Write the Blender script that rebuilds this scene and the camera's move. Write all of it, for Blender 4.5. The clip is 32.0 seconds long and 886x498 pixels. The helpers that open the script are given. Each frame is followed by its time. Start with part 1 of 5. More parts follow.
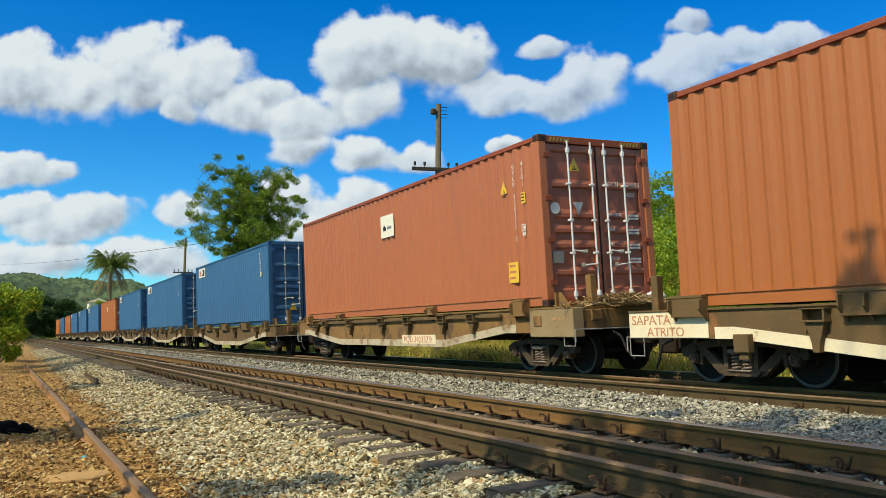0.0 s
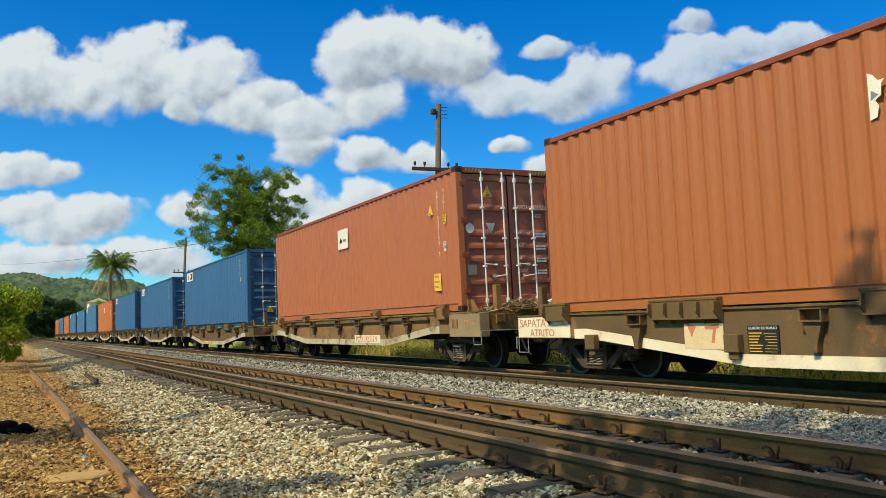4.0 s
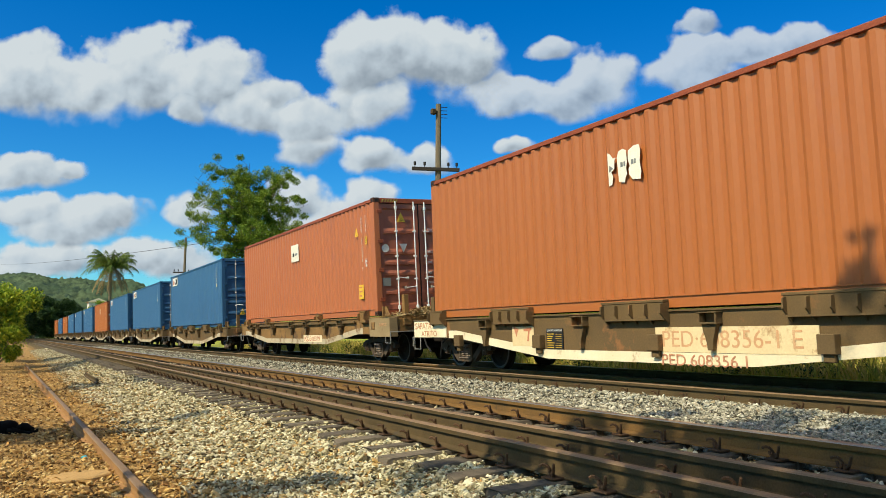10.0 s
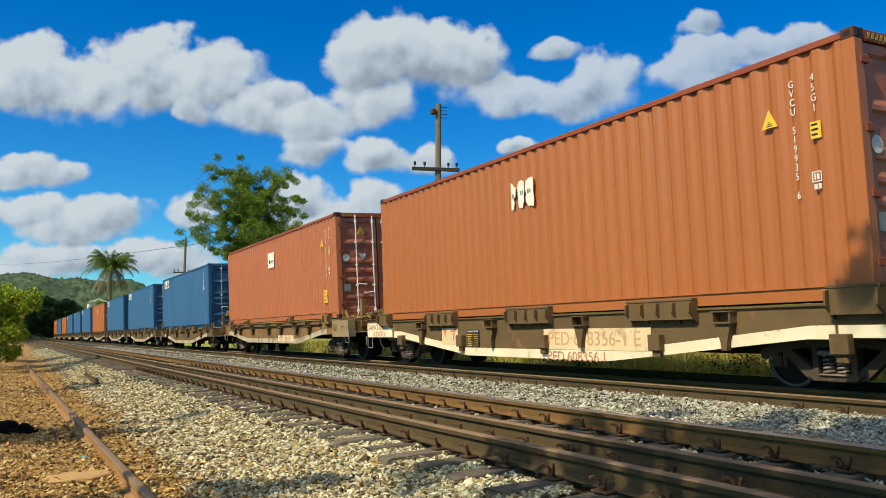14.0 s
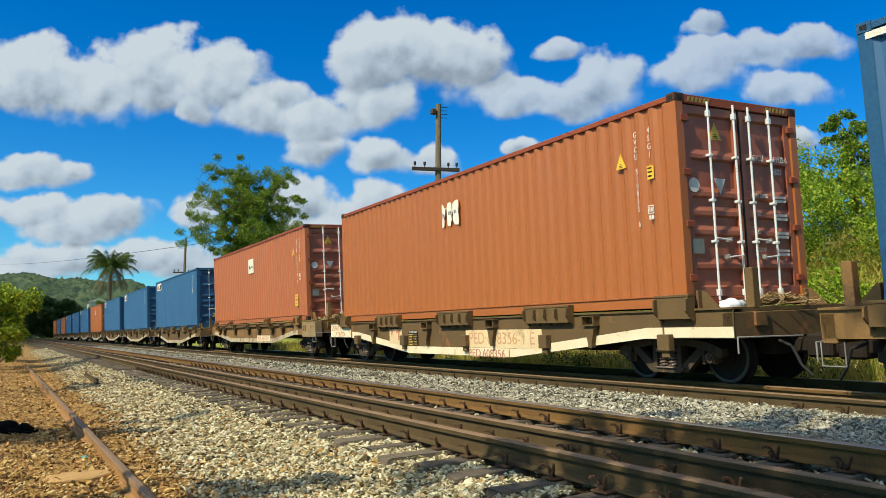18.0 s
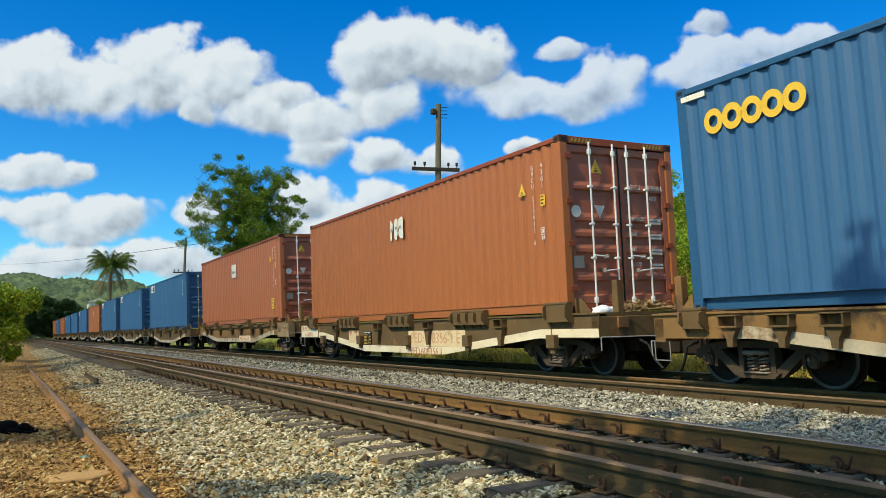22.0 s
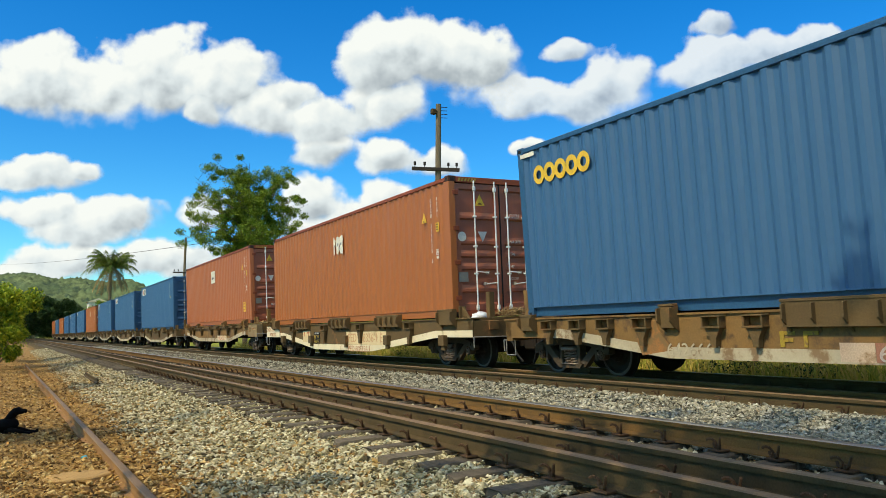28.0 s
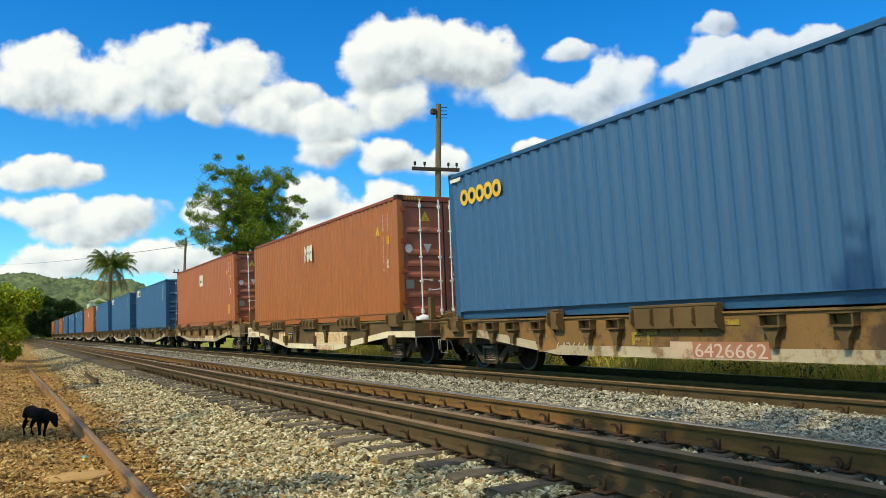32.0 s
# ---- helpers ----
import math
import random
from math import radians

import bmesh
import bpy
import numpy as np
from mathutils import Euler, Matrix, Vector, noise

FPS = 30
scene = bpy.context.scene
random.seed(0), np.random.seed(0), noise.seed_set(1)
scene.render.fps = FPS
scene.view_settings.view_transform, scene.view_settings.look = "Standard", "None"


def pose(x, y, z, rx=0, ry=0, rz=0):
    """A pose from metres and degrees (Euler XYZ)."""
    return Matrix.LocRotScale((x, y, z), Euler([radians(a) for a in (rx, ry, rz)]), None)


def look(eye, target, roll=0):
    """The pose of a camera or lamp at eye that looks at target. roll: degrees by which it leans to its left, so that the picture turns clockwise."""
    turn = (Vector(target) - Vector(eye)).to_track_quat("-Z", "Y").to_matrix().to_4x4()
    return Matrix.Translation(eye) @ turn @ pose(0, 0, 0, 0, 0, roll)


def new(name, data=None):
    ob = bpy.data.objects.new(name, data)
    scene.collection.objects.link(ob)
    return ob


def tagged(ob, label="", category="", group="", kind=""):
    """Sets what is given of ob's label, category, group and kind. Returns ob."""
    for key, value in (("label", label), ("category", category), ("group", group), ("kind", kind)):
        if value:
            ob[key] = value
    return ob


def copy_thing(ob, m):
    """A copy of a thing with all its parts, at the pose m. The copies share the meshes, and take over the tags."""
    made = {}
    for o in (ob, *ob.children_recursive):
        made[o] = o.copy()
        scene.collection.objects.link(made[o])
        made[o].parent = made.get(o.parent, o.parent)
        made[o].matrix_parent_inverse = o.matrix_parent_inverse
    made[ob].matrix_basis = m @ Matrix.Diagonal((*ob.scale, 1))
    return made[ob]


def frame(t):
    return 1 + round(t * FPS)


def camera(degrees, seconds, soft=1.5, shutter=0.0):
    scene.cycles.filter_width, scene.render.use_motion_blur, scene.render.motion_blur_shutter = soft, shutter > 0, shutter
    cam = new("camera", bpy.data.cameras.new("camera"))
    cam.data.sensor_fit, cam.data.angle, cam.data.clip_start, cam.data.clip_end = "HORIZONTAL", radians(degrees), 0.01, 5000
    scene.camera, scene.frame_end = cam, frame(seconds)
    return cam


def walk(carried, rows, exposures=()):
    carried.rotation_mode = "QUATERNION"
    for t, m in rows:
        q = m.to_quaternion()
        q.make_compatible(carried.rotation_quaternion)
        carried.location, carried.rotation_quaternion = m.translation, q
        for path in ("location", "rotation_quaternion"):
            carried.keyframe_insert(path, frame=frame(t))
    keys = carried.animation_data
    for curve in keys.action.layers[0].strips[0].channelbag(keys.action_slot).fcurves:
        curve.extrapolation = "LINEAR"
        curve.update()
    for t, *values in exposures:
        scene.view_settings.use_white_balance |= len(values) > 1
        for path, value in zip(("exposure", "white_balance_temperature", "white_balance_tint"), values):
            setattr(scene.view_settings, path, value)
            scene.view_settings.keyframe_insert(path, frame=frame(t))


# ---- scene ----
# ---- camera ----
cam = camera(58.71, 32.0, soft=0.55)
EYE = Vector((0.0, 0.0, 1.25))
YAW, TILT = radians(28.523), radians(6.457)
AIM = Vector((math.sin(YAW) * math.cos(TILT), math.cos(YAW) * math.cos(TILT), math.sin(TILT)))
VIEW = look(EYE, EYE + AIM, 0.2)
walk(cam, [(0.0, VIEW), (32.0, VIEW)], exposures=[(0.0, 0.48, 6500, 10), (4.0, 0.44, 6550, 10), (8.0, 0.35, 6500, 10), (14.0, 0.20, 6250, 10), (19.0, 0.24, 6150, 10),
                                           (20.4, 0.32, 6200, 10), (22.0, 0.52, 6450, 10), (24.0, 0.70, 6850, 10), (28.0, 0.76, 7150, 10), (32.0, 0.79, 7200, 10)])

# ---- world and sun ----
SUN_AZ, SUN_EL = radians(-103.0), radians(44.0)      # azimuth from +y towards +x
SUN_DIR = Vector((math.sin(SUN_AZ) * math.cos(SUN_EL), math.cos(SUN_AZ) * math.cos(SUN_EL), math.sin(SUN_EL)))
world = bpy.data.worlds.new("sky")
scene.world = world
world.use_nodes = True
wn, wl = world.node_tree.nodes, world.node_tree.links
sky = wn.new("ShaderNodeTexSky")
sky.sky_type = "NISHITA"
sky.sun_disc = False
sky.sun_elevation, sky.sun_rotation = SUN_EL, SUN_AZ
sky.air_density, sky.dust_density, sky.ozone_density = 1.0, 0.3, 2.5
hue = wn.new("ShaderNodeHueSaturation")
hue.inputs["Hue"].default_value, hue.inputs["Saturation"].default_value = 0.5, 1.5
wl.new(sky.outputs[0], hue.inputs["Color"])
tint = wn.new("ShaderNodeMix")
tint.data_type, tint.blend_type = "RGBA", "MULTIPLY"
tint.inputs[0].default_value, tint.inputs[7].default_value = 1.0, (0.50, 1.12, 1.34, 1)
wl.new(hue.outputs[0], tint.inputs[6])
wl.new(tint.outputs[2], wn["Background"].inputs[0])
wn["Background"].inputs[1].default_value = 0.087
sun = new("sun", bpy.data.lights.new("sun", "SUN"))
sun.data.energy, sun.data.angle, sun.data.color = 4.7, radians(0.5), (1.0, 0.905, 0.65)
sun.matrix_world = look(SUN_DIR * 100, (0, 0, 0))


# ---- materials ----
def nodes_of(m):
    m.use_nodes = True
    return m.node_tree.nodes, m.node_tree.links, m.node_tree.nodes["Principled BSDF"]


def ramp(n, stops):
    r = n.new("ShaderNodeValToRGB")
    els = r.color_ramp.elements
    while len(els) < len(stops):
        els.new(0.5)
    for e, (p, c) in zip(els, stops):
        e.position, e.color = p, (*c, 1) if len(c) == 3 else c
    return r


def noise_tex(n, l, vec, scale, detail=4.0, rough=0.55):
    t = n.new("ShaderNodeTexNoise")
    t.inputs["Scale"].default_value, t.inputs["Detail"].default_value, t.inputs["Roughness"].default_value = scale, detail, rough
    l.new(vec, t.inputs["Vector"])
    return t


def mix(n, l, fac, a, b, blend="MIX"):
    m = n.new("ShaderNodeMix")
    m.data_type, m.blend_type = "RGBA", blend
    for sock, v in ((m.inputs[0], fac), (m.inputs[6], a), (m.inputs[7], b)):
        if isinstance(v, bpy.types.NodeSocket):
            l.new(v, sock)
        elif isinstance(v, tuple):
            sock.default_value = (*v, 1)
        else:
            sock.default_value = v
    return m.outputs[2]


def surface(name, base, other, rough=0.6, metal=0.0, scale=3.0, fine=60.0, spread=0.5, bump=0.15, grime=None, grime_at=0.62,
            grime_scale=1.3, stretch=(1, 1, 1), vary=0.0, grain=0.15, scuff=None):
    """A worn surface: two tones mixed by a coarse and a fine noise, patches of grime or rust, fine relief."""
    m = bpy.data.materials.new(name)
    n, l, b = nodes_of(m)
    co = n.new("ShaderNodeTexCoord").outputs["Object"]
    mp = n.new("ShaderNodeMapping")
    mp.inputs["Scale"].default_value = stretch
    l.new(co, mp.inputs["Vector"])
    v = mp.outputs[0]
    big, small = noise_tex(n, l, v, scale), noise_tex(n, l, v, fine, 3.0)
    r = ramp(n, [(0.5 - spread / 2, (0, 0, 0)), (0.5 + spread / 2, (1, 1, 1))])
    l.new(big.outputs[0], r.inputs[0])
    col = mix(n, l, r.outputs[0], base, other)
    r2 = ramp(n, [(0.3, (1 - grain,) * 3), (0.7, (1 + grain * 0.8,) * 3)])
    l.new(small.outputs[0], r2.inputs[0])
    col = mix(n, l, 1.0, col, r2.outputs[0], "MULTIPLY")
    if grime:
        g = noise_tex(n, l, v, grime_scale, 8.0, 0.68)
        r3 = ramp(n, [(grime_at, (0, 0, 0)), (grime_at + 0.1, (1, 1, 1))])
        l.new(g.outputs[0], r3.inputs[0])
        col = mix(n, l, r3.outputs[0], col, grime)
    if scuff:
        ms = n.new("ShaderNodeMapping")
        ms.inputs["Scale"].default_value = (1, 1, 0.22)
        l.new(co, ms.inputs["Vector"])
        g2 = noise_tex(n, l, ms.outputs[0], 6.0, 7.0, 0.7)
        r5 = ramp(n, [(0.72, (0, 0, 0)), (0.76, (1, 1, 1))])
        l.new(g2.outputs[0], r5.inputs[0])
        col = mix(n, l, r5.outputs[0], col, scuff)
    if vary:
        info = n.new("ShaderNodeObjectInfo")
        r4 = ramp(n, [(0.0, (1 - vary,) * 3), (1.0, (1 + vary,) * 3)])
        l.new(info.outputs["Random"], r4.inputs[0])
        col = mix(n, l, 1.0, col, r4.outputs[0], "MULTIPLY")
    l.new(col, b.inputs["Base Color"])
    b.inputs["Roughness"].default_value, b.inputs["Metallic"].default_value = rough, metal
    b.inputs["Specular IOR Level"].default_value = 0.5 if rough <= 0.5 else 0.15
    bp = n.new("ShaderNodeBump")
    bp.inputs["Strength"].default_value, bp.inputs["Distance"].default_value = bump, 0.01
    l.new(small.outputs[0], bp.inputs["Height"])
    l.new(bp.outputs[0], b.inputs["Normal"])
    return m


def island_mat(name, stops, rough=0.85, fine=70.0, bump=0.4, subsurface=False):
    """Loose pieces in one mesh: a tone of its own for each piece, with grain."""
    m = bpy.data.materials.new(name)
    n, l, b = nodes_of(m)
    geo = n.new("ShaderNodeNewGeometry")
    r = ramp(n, stops)
    l.new(geo.outputs["Random Per Island"], r.inputs[0])
    co = n.new("ShaderNodeTexCoord").outputs["Object"]
    t = noise_tex(n, l, co, fine, 3.0)
    r2 = ramp(n, [(0.3, (0.75, 0.75, 0.75)), (0.7, (1.2, 1.2, 1.2))])
    l.new(t.outputs[0], r2.inputs[0])
    l.new(mix(n, l, 1.0, r.outputs[0], r2.outputs[0], "MULTIPLY"), b.inputs["Base Color"])
    b.inputs["Roughness"].default_value = rough
    b.inputs["Specular IOR Level"].default_value = 0.2
    if subsurface:
        tr = n.new("ShaderNodeBsdfTranslucent")
        l.new(r.outputs[0], tr.inputs[0])
        ms = n.new("ShaderNodeMixShader")
        ms.inputs[0].default_value = 0.3
        l.new(b.outputs[0], ms.inputs[1])
        l.new(tr.outputs[0], ms.inputs[2])
        l.new(ms.outputs[0], n["Material Output"].inputs[0])
    else:
        bp = n.new("ShaderNodeBump")
        bp.inputs["Strength"].default_value, bp.inputs["Distance"].default_value = bump, 0.01
        l.new(t.outputs[0], bp.inputs["Height"])
        l.new(bp.outputs[0], b.inputs["Normal"])
    return m


ORANGE = surface("orange_paint", (0.39, 0.119, 0.023), (0.345, 0.102, 0.022), 0.48, 0, 0.5, 30, 0.8, 0.03, (0.36, 0.12, 0.045), 0.62, 0.9, (1, 1, 0.25), grain=0.04, scuff=(0.30, 0.085, 0.03))
RED = surface("red_brown_paint", (0.42, 0.132, 0.047), (0.375, 0.116, 0.044), 0.48, 0, 0.5, 30, 0.8, 0.03, (0.31, 0.105, 0.06), 0.62, 0.9, (1, 1, 0.25), grain=0.04)
BLUE = surface("blue_paint", (0.032, 0.101, 0.212), (0.043, 0.127, 0.25), 0.46, 0, 0.5, 30, 0.8, 0.03, (0.07, 0.15, 0.22), 0.64, 0.9, (1, 1, 0.25), grain=0.04, scuff=(0.22, 0.22, 0.21))
for paint, gloss in ((ORANGE, 0.5), (RED, 0.4), (BLUE, 0.5)):      # enamel over the steel
    paint.node_tree.nodes["Principled BSDF"].inputs["Specular IOR Level"].default_value = gloss
BLUE_DARK = surface("dark_blue_paint", (0.018, 0.075, 0.16), (0.022, 0.09, 0.19), 0.45, 0, 0.5, 30, 0.8, 0.05, (0.04, 0.06, 0.09), 0.66, 1.1)
RAILRED = surface("top_rail_paint", (0.30, 0.075, 0.035), (0.22, 0.06, 0.03), 0.55, 0, 1.0, 40, 0.7, 0.1, (0.09, 0.04, 0.03), 0.62, 3.0)
DOORRED = surface("door_paint", (0.30, 0.085, 0.045), (0.35, 0.11, 0.055), 0.5, 0, 0.9, 35, 0.7, 0.1, (0.17, 0.06, 0.035), 0.62, 2.0, grain=0.08)
CASTRED = surface("dark_red_casting", (0.10, 0.04, 0.024), (0.06, 0.03, 0.02), 0.6, 0, 3, 60, 0.6, 0.2, (0.04, 0.025, 0.018), 0.6, 6)
HAZARD = surface("grimy_yellow_stripe", (0.42, 0.29, 0.06), (0.26, 0.17, 0.05), 0.6, 0, 6, 60)
DARKIRON = surface("dark_iron", (0.021, 0.016, 0.012), (0.038, 0.026, 0.018), 0.7, 0.2, 3, 60, 0.6, 0.3, (0.085, 0.045, 0.026), 0.62, 4)
GALV = surface("galvanised_bar", (0.74, 0.74, 0.71), (0.82, 0.81, 0.78), 0.4, 0.1, 4, 60, 0.6, 0.1, (0.42, 0.28, 0.20), 0.68, 5)
DULL = surface("dull_steel_rod", (0.40, 0.38, 0.34), (0.28, 0.24, 0.20), 0.5, 0.4, 4, 60)
BROWN = surface("brown_wagon_paint", (0.17, 0.104, 0.042), (0.10, 0.066, 0.032), 0.7, 0, 1.2, 40, 0.6, 0.2, (0.25, 0.115, 0.045), 0.57, 2.2, grain=0.1)
OCHRE = surface("ochre_wagon_paint", (0.29, 0.155, 0.052), (0.17, 0.10, 0.04), 0.7, 0, 1.2, 40, 0.5, 0.2, (0.095, 0.058, 0.034), 0.52, 1.6, grain=0.1)
WHITE = surface("dirty_white_paint", (0.80, 0.69, 0.48), (0.68, 0.55, 0.34), 0.65, 0, 1.5, 40, 0.6, 0.15, (0.36, 0.22, 0.11), 0.60, 3.0, grain=0.05)
PANEL = surface("sunburnt_panel_paint", (0.74, 0.58, 0.34), (0.63, 0.46, 0.24), 0.7, 0, 2.0, 40, 0.6, 0.15, (0.36, 0.20, 0.09), 0.58, 3.0, grain=0.07)
WHITE2 = surface("worn_cream_paint", (0.50, 0.42, 0.29), (0.42, 0.33, 0.21), 0.7, 0, 1.5, 40, 0.6, 0.15, (0.24, 0.15, 0.08), 0.52, 3.0, grain=0.07)
STEEL = surface("worn_rail_head", (0.42, 0.38, 0.34), (0.30, 0.26, 0.22), 0.28, 0.85, 2, 80, 0.6, 0.05)
RUST = surface("rail_rust", (0.112, 0.074, 0.032), (0.062, 0.043, 0.02), 0.8, 0, 2.5, 70, 0.6, 0.3, (0.07, 0.055, 0.035), 0.58, 4)
RUSTORANGE = surface("orange_rail_rust", (0.215, 0.112, 0.032), (0.11, 0.064, 0.025), 0.8, 0, 2.5, 70, 0.6, 0.3, (0.07, 0.05, 0.035), 0.62, 5)
SIDERUST = surface("light_rail_rust", (0.36, 0.19, 0.07), (0.24, 0.125, 0.05), 0.8, 0, 2.5, 70, 0.6, 0.3, (0.12, 0.075, 0.04), 0.62, 5)
WORN = surface("brown_rail_head", (0.24, 0.152, 0.085), (0.17, 0.108, 0.062), 0.62, 0.0, 2, 80, 0.6, 0.05)
CLIP = surface("rusty_clip", (0.12, 0.062, 0.03), (0.06, 0.036, 0.02), 0.75, 0.1, 8, 90, 0.6, 0.2, vary=0.25)
SLEEPER = surface("weathered_sleeper", (0.19, 0.15, 0.105), (0.10, 0.08, 0.055), 0.9, 0, 3, 90, 0.6, 0.6, (0.26, 0.22, 0.17), 0.6, 4, (6, 1, 1), vary=0.2)
WOOD = surface("pole_wood", (0.20, 0.16, 0.10), (0.13, 0.10, 0.065), 0.85, 0, 2, 40, 0.6, 0.3, stretch=(8, 8, 1))
TARRED = surface("tarred_wood", (0.06, 0.048, 0.036), (0.035, 0.03, 0.024), 0.85, 0, 3, 50, 0.6, 0.3, stretch=(1, 8, 8))
SIDECAST = surface("dusty_cast_steel", (0.095, 0.068, 0.043), (0.05, 0.036, 0.025), 0.8, 0.1, 3, 60, 0.6, 0.3, (0.15, 0.085, 0.04), 0.6, 5)
BLACK = surface("rubber_and_hole_black", (0.02, 0.02, 0.02), (0.03, 0.028, 0.026), 0.7, 0, 5, 60)
LETTER = surface("white_letter_paint", (0.78, 0.76, 0.70), (0.6, 0.57, 0.5), 0.6, 0, 6, 60)
YELLOW = surface("yellow_sticker", (0.80, 0.50, 0.03), (0.70, 0.42, 0.03), 0.5, 0, 5, 60)
REDLETTER = surface("red_letter_paint", (0.46, 0.13, 0.06), (0.56, 0.24, 0.13), 0.6, 0, 6, 60)
GREYPLATE = surface("grey_plate", (0.25, 0.25, 0.22), (0.2, 0.2, 0.18), 0.5, 0.2, 6, 60)
STICKER = surface("cream_sticker", (0.80, 0.74, 0.60), (0.72, 0.66, 0.52), 0.5, 0, 5, 60)
STONES = island_mat("ballast_stone", [(0, (0.05, 0.04, 0.02)), (0.2, (0.24, 0.19, 0.09)), (0.55, (0.49, 0.42, 0.24)), (0.88, (0.72, 0.65, 0.44)), (0.94, (0.42, 0.375, 0.25)), (1, (0.35, 0.20, 0.08))], fine=45)
GREYSTONES = island_mat("grey_ballast_stone", [(0, (0.12, 0.11, 0.08)), (0.3, (0.28, 0.255, 0.18)), (0.7, (0.43, 0.395, 0.29)), (0.92, (0.56, 0.52, 0.40)), (1, (0.33, 0.26, 0.15))], fine=45)
EARTHSTONES = island_mat("brown_stone", [(0, (0.07, 0.04, 0.015)), (0.3, (0.27, 0.145, 0.042)), (0.65, (0.47, 0.29, 0.09)), (0.9, (0.62, 0.45, 0.20)), (1, (0.30, 0.15, 0.05))], fine=45)
LEAF = island_mat("tree_leaf", [(0, (0.05, 0.10, 0.010)), (0.5, (0.15, 0.235, 0.018)), (1, (0.32, 0.39, 0.035))], 0.55, 9, subsurface=True)
BUSHLEAF = island_mat("bush_leaf", [(0, (0.08, 0.16, 0.01)), (0.5, (0.22, 0.34, 0.02)), (1, (0.42, 0.46, 0.04))], 0.6, 9, subsurface=True)
SIDELEAF = island_mat("siding_bush_leaf", [(0, (0.07, 0.14, 0.01)), (0.5, (0.25, 0.34, 0.02)), (1, (0.52, 0.52, 0.04))], 0.6, 9, subsurface=True)
LITTERLEAF = island_mat("fallen_leaf", [(0, (0.10, 0.06, 0.025)), (0.5, (0.32, 0.18, 0.06)), (0.8, (0.48, 0.33, 0.13)), (1, (0.58, 0.27, 0.06))], 0.8, 60)
DARKLEAF = island_mat("dark_leaf", [(0, (0.012, 0.03, 0.008)), (0.6, (0.025, 0.055, 0.012)), (1, (0.05, 0.085, 0.018))], 0.7, 9, subsurface=True)
PALMLEAF = island_mat("palm_leaf", [(0, (0.06, 0.10, 0.016)), (0.6, (0.13, 0.19, 0.03)), (1, (0.26, 0.27, 0.07))], 0.5, 9, subsurface=True)
DRYLEAF = island_mat("dry_leaf", [(0, (0.22, 0.13, 0.05)), (1, (0.36, 0.25, 0.11))], 0.8, 9, subsurface=True)
GRASS = island_mat("grass_blade", [(0, (0.20, 0.24, 0.03)), (0.45, (0.44, 0.40, 0.06)), (0.7, (0.52, 0.38, 0.09)), (1, (0.62, 0.46, 0.14))], 0.7, 9, subsurface=True)
STRAW = island_mat("straw", [(0, (0.30, 0.20, 0.09)), (1, (0.48, 0.36, 0.18))], 0.9, 30)
FUR = surface("black_fur", (0.0035, 0.0033, 0.0033), (0.006, 0.0055, 0.0055), 0.95, 0, 20, 200, 0.6, 0.2)
FUR.node_tree.nodes["Principled BSDF"].inputs["Specular IOR Level"].default_value = 0.1


# ---- mesh helpers ----
def box(bm, x0, x1, y0, y1, z0, z1, bevel=0.0):
    r = bmesh.ops.create_cube(bm, size=1.0)
    for v in r["verts"]:
        v.co = Vector(((x0 + x1) / 2 + v.co.x * (x1 - x0), (y0 + y1) / 2 + v.co.y * (y1 - y0), (z0 + z1) / 2 + v.co.z * (z1 - z0)))
    if bevel:
        es = {e for v in r["verts"] for e in v.link_edges}
        bmesh.ops.bevel(bm, geom=list(es), offset=bevel, segments=1, affect="EDGES")


def tube(bm, a, b, r0, r1=None, seg=10, cap=True):
    a, b = Vector(a), Vector(b)
    d = b - a
    m = Matrix.Translation((a + b) / 2) @ d.to_track_quat("Z", "Y").to_matrix().to_4x4()
    bmesh.ops.create_cone(bm, cap_ends=cap, segments=seg, radius1=r0, radius2=r0 if r1 is None else r1, depth=d.length, matrix=m)


def prism(bm, outline, lo, hi, axis="x"):
    """A flat outline pushed out from lo to hi along an axis; the outline holds the other two coordinates in order."""
    def put(p, w):
        return {"x": (w, p[0], p[1]), "y": (p[0], w, p[1]), "z": (p[0], p[1], w)}[axis]
    a = [bm.verts.new(put(p, lo)) for p in outline]
    b = [bm.verts.new(put(p, hi)) for p in outline]
    k = len(outline)
    bm.faces.new(a)
    bm.faces.new(b[::-1])
    for i in range(k):
        bm.faces.new((a[i], b[i], b[(i + 1) % k], a[(i + 1) % k]))


def mesh_of(name, bm, material, smooth=False):
    bmesh.ops.recalc_face_normals(bm, faces=bm.faces)
    me = bpy.data.meshes.new(name)
    bm.to_mesh(me)
    bm.free()
    for m in (material if isinstance(material, (list, tuple)) else [material]):
        me.materials.append(m)
    if smooth:
        me.polygons.foreach_set("use_smooth", [True] * len(me.polygons))
    return me


def part(name, bm, material, parent=None, label="", smooth=False, at=None):
    me = bm if isinstance(bm, bpy.types.Mesh) else mesh_of(name, bm, material, smooth)
    ob = new(name, me)
    ob.parent = parent
    if at is not None:
        ob.matrix_basis = at
    if label:
        ob["label"] = label
    return ob


def boxes(*rows, bevel=0.0):
    bm = bmesh.new()
    for r in rows:
        box(bm, *r, bevel=bevel)
    return bm


def tubes(*rows, seg=10):
    bm = bmesh.new()
    for a, b, r in rows:
        tube(bm, a, b, r, seg=seg)
    return bm


def outline_plate(outline, lo, hi, axis="x"):
    bm = bmesh.new()
    prism(bm, outline, lo, hi, axis)
    return bm


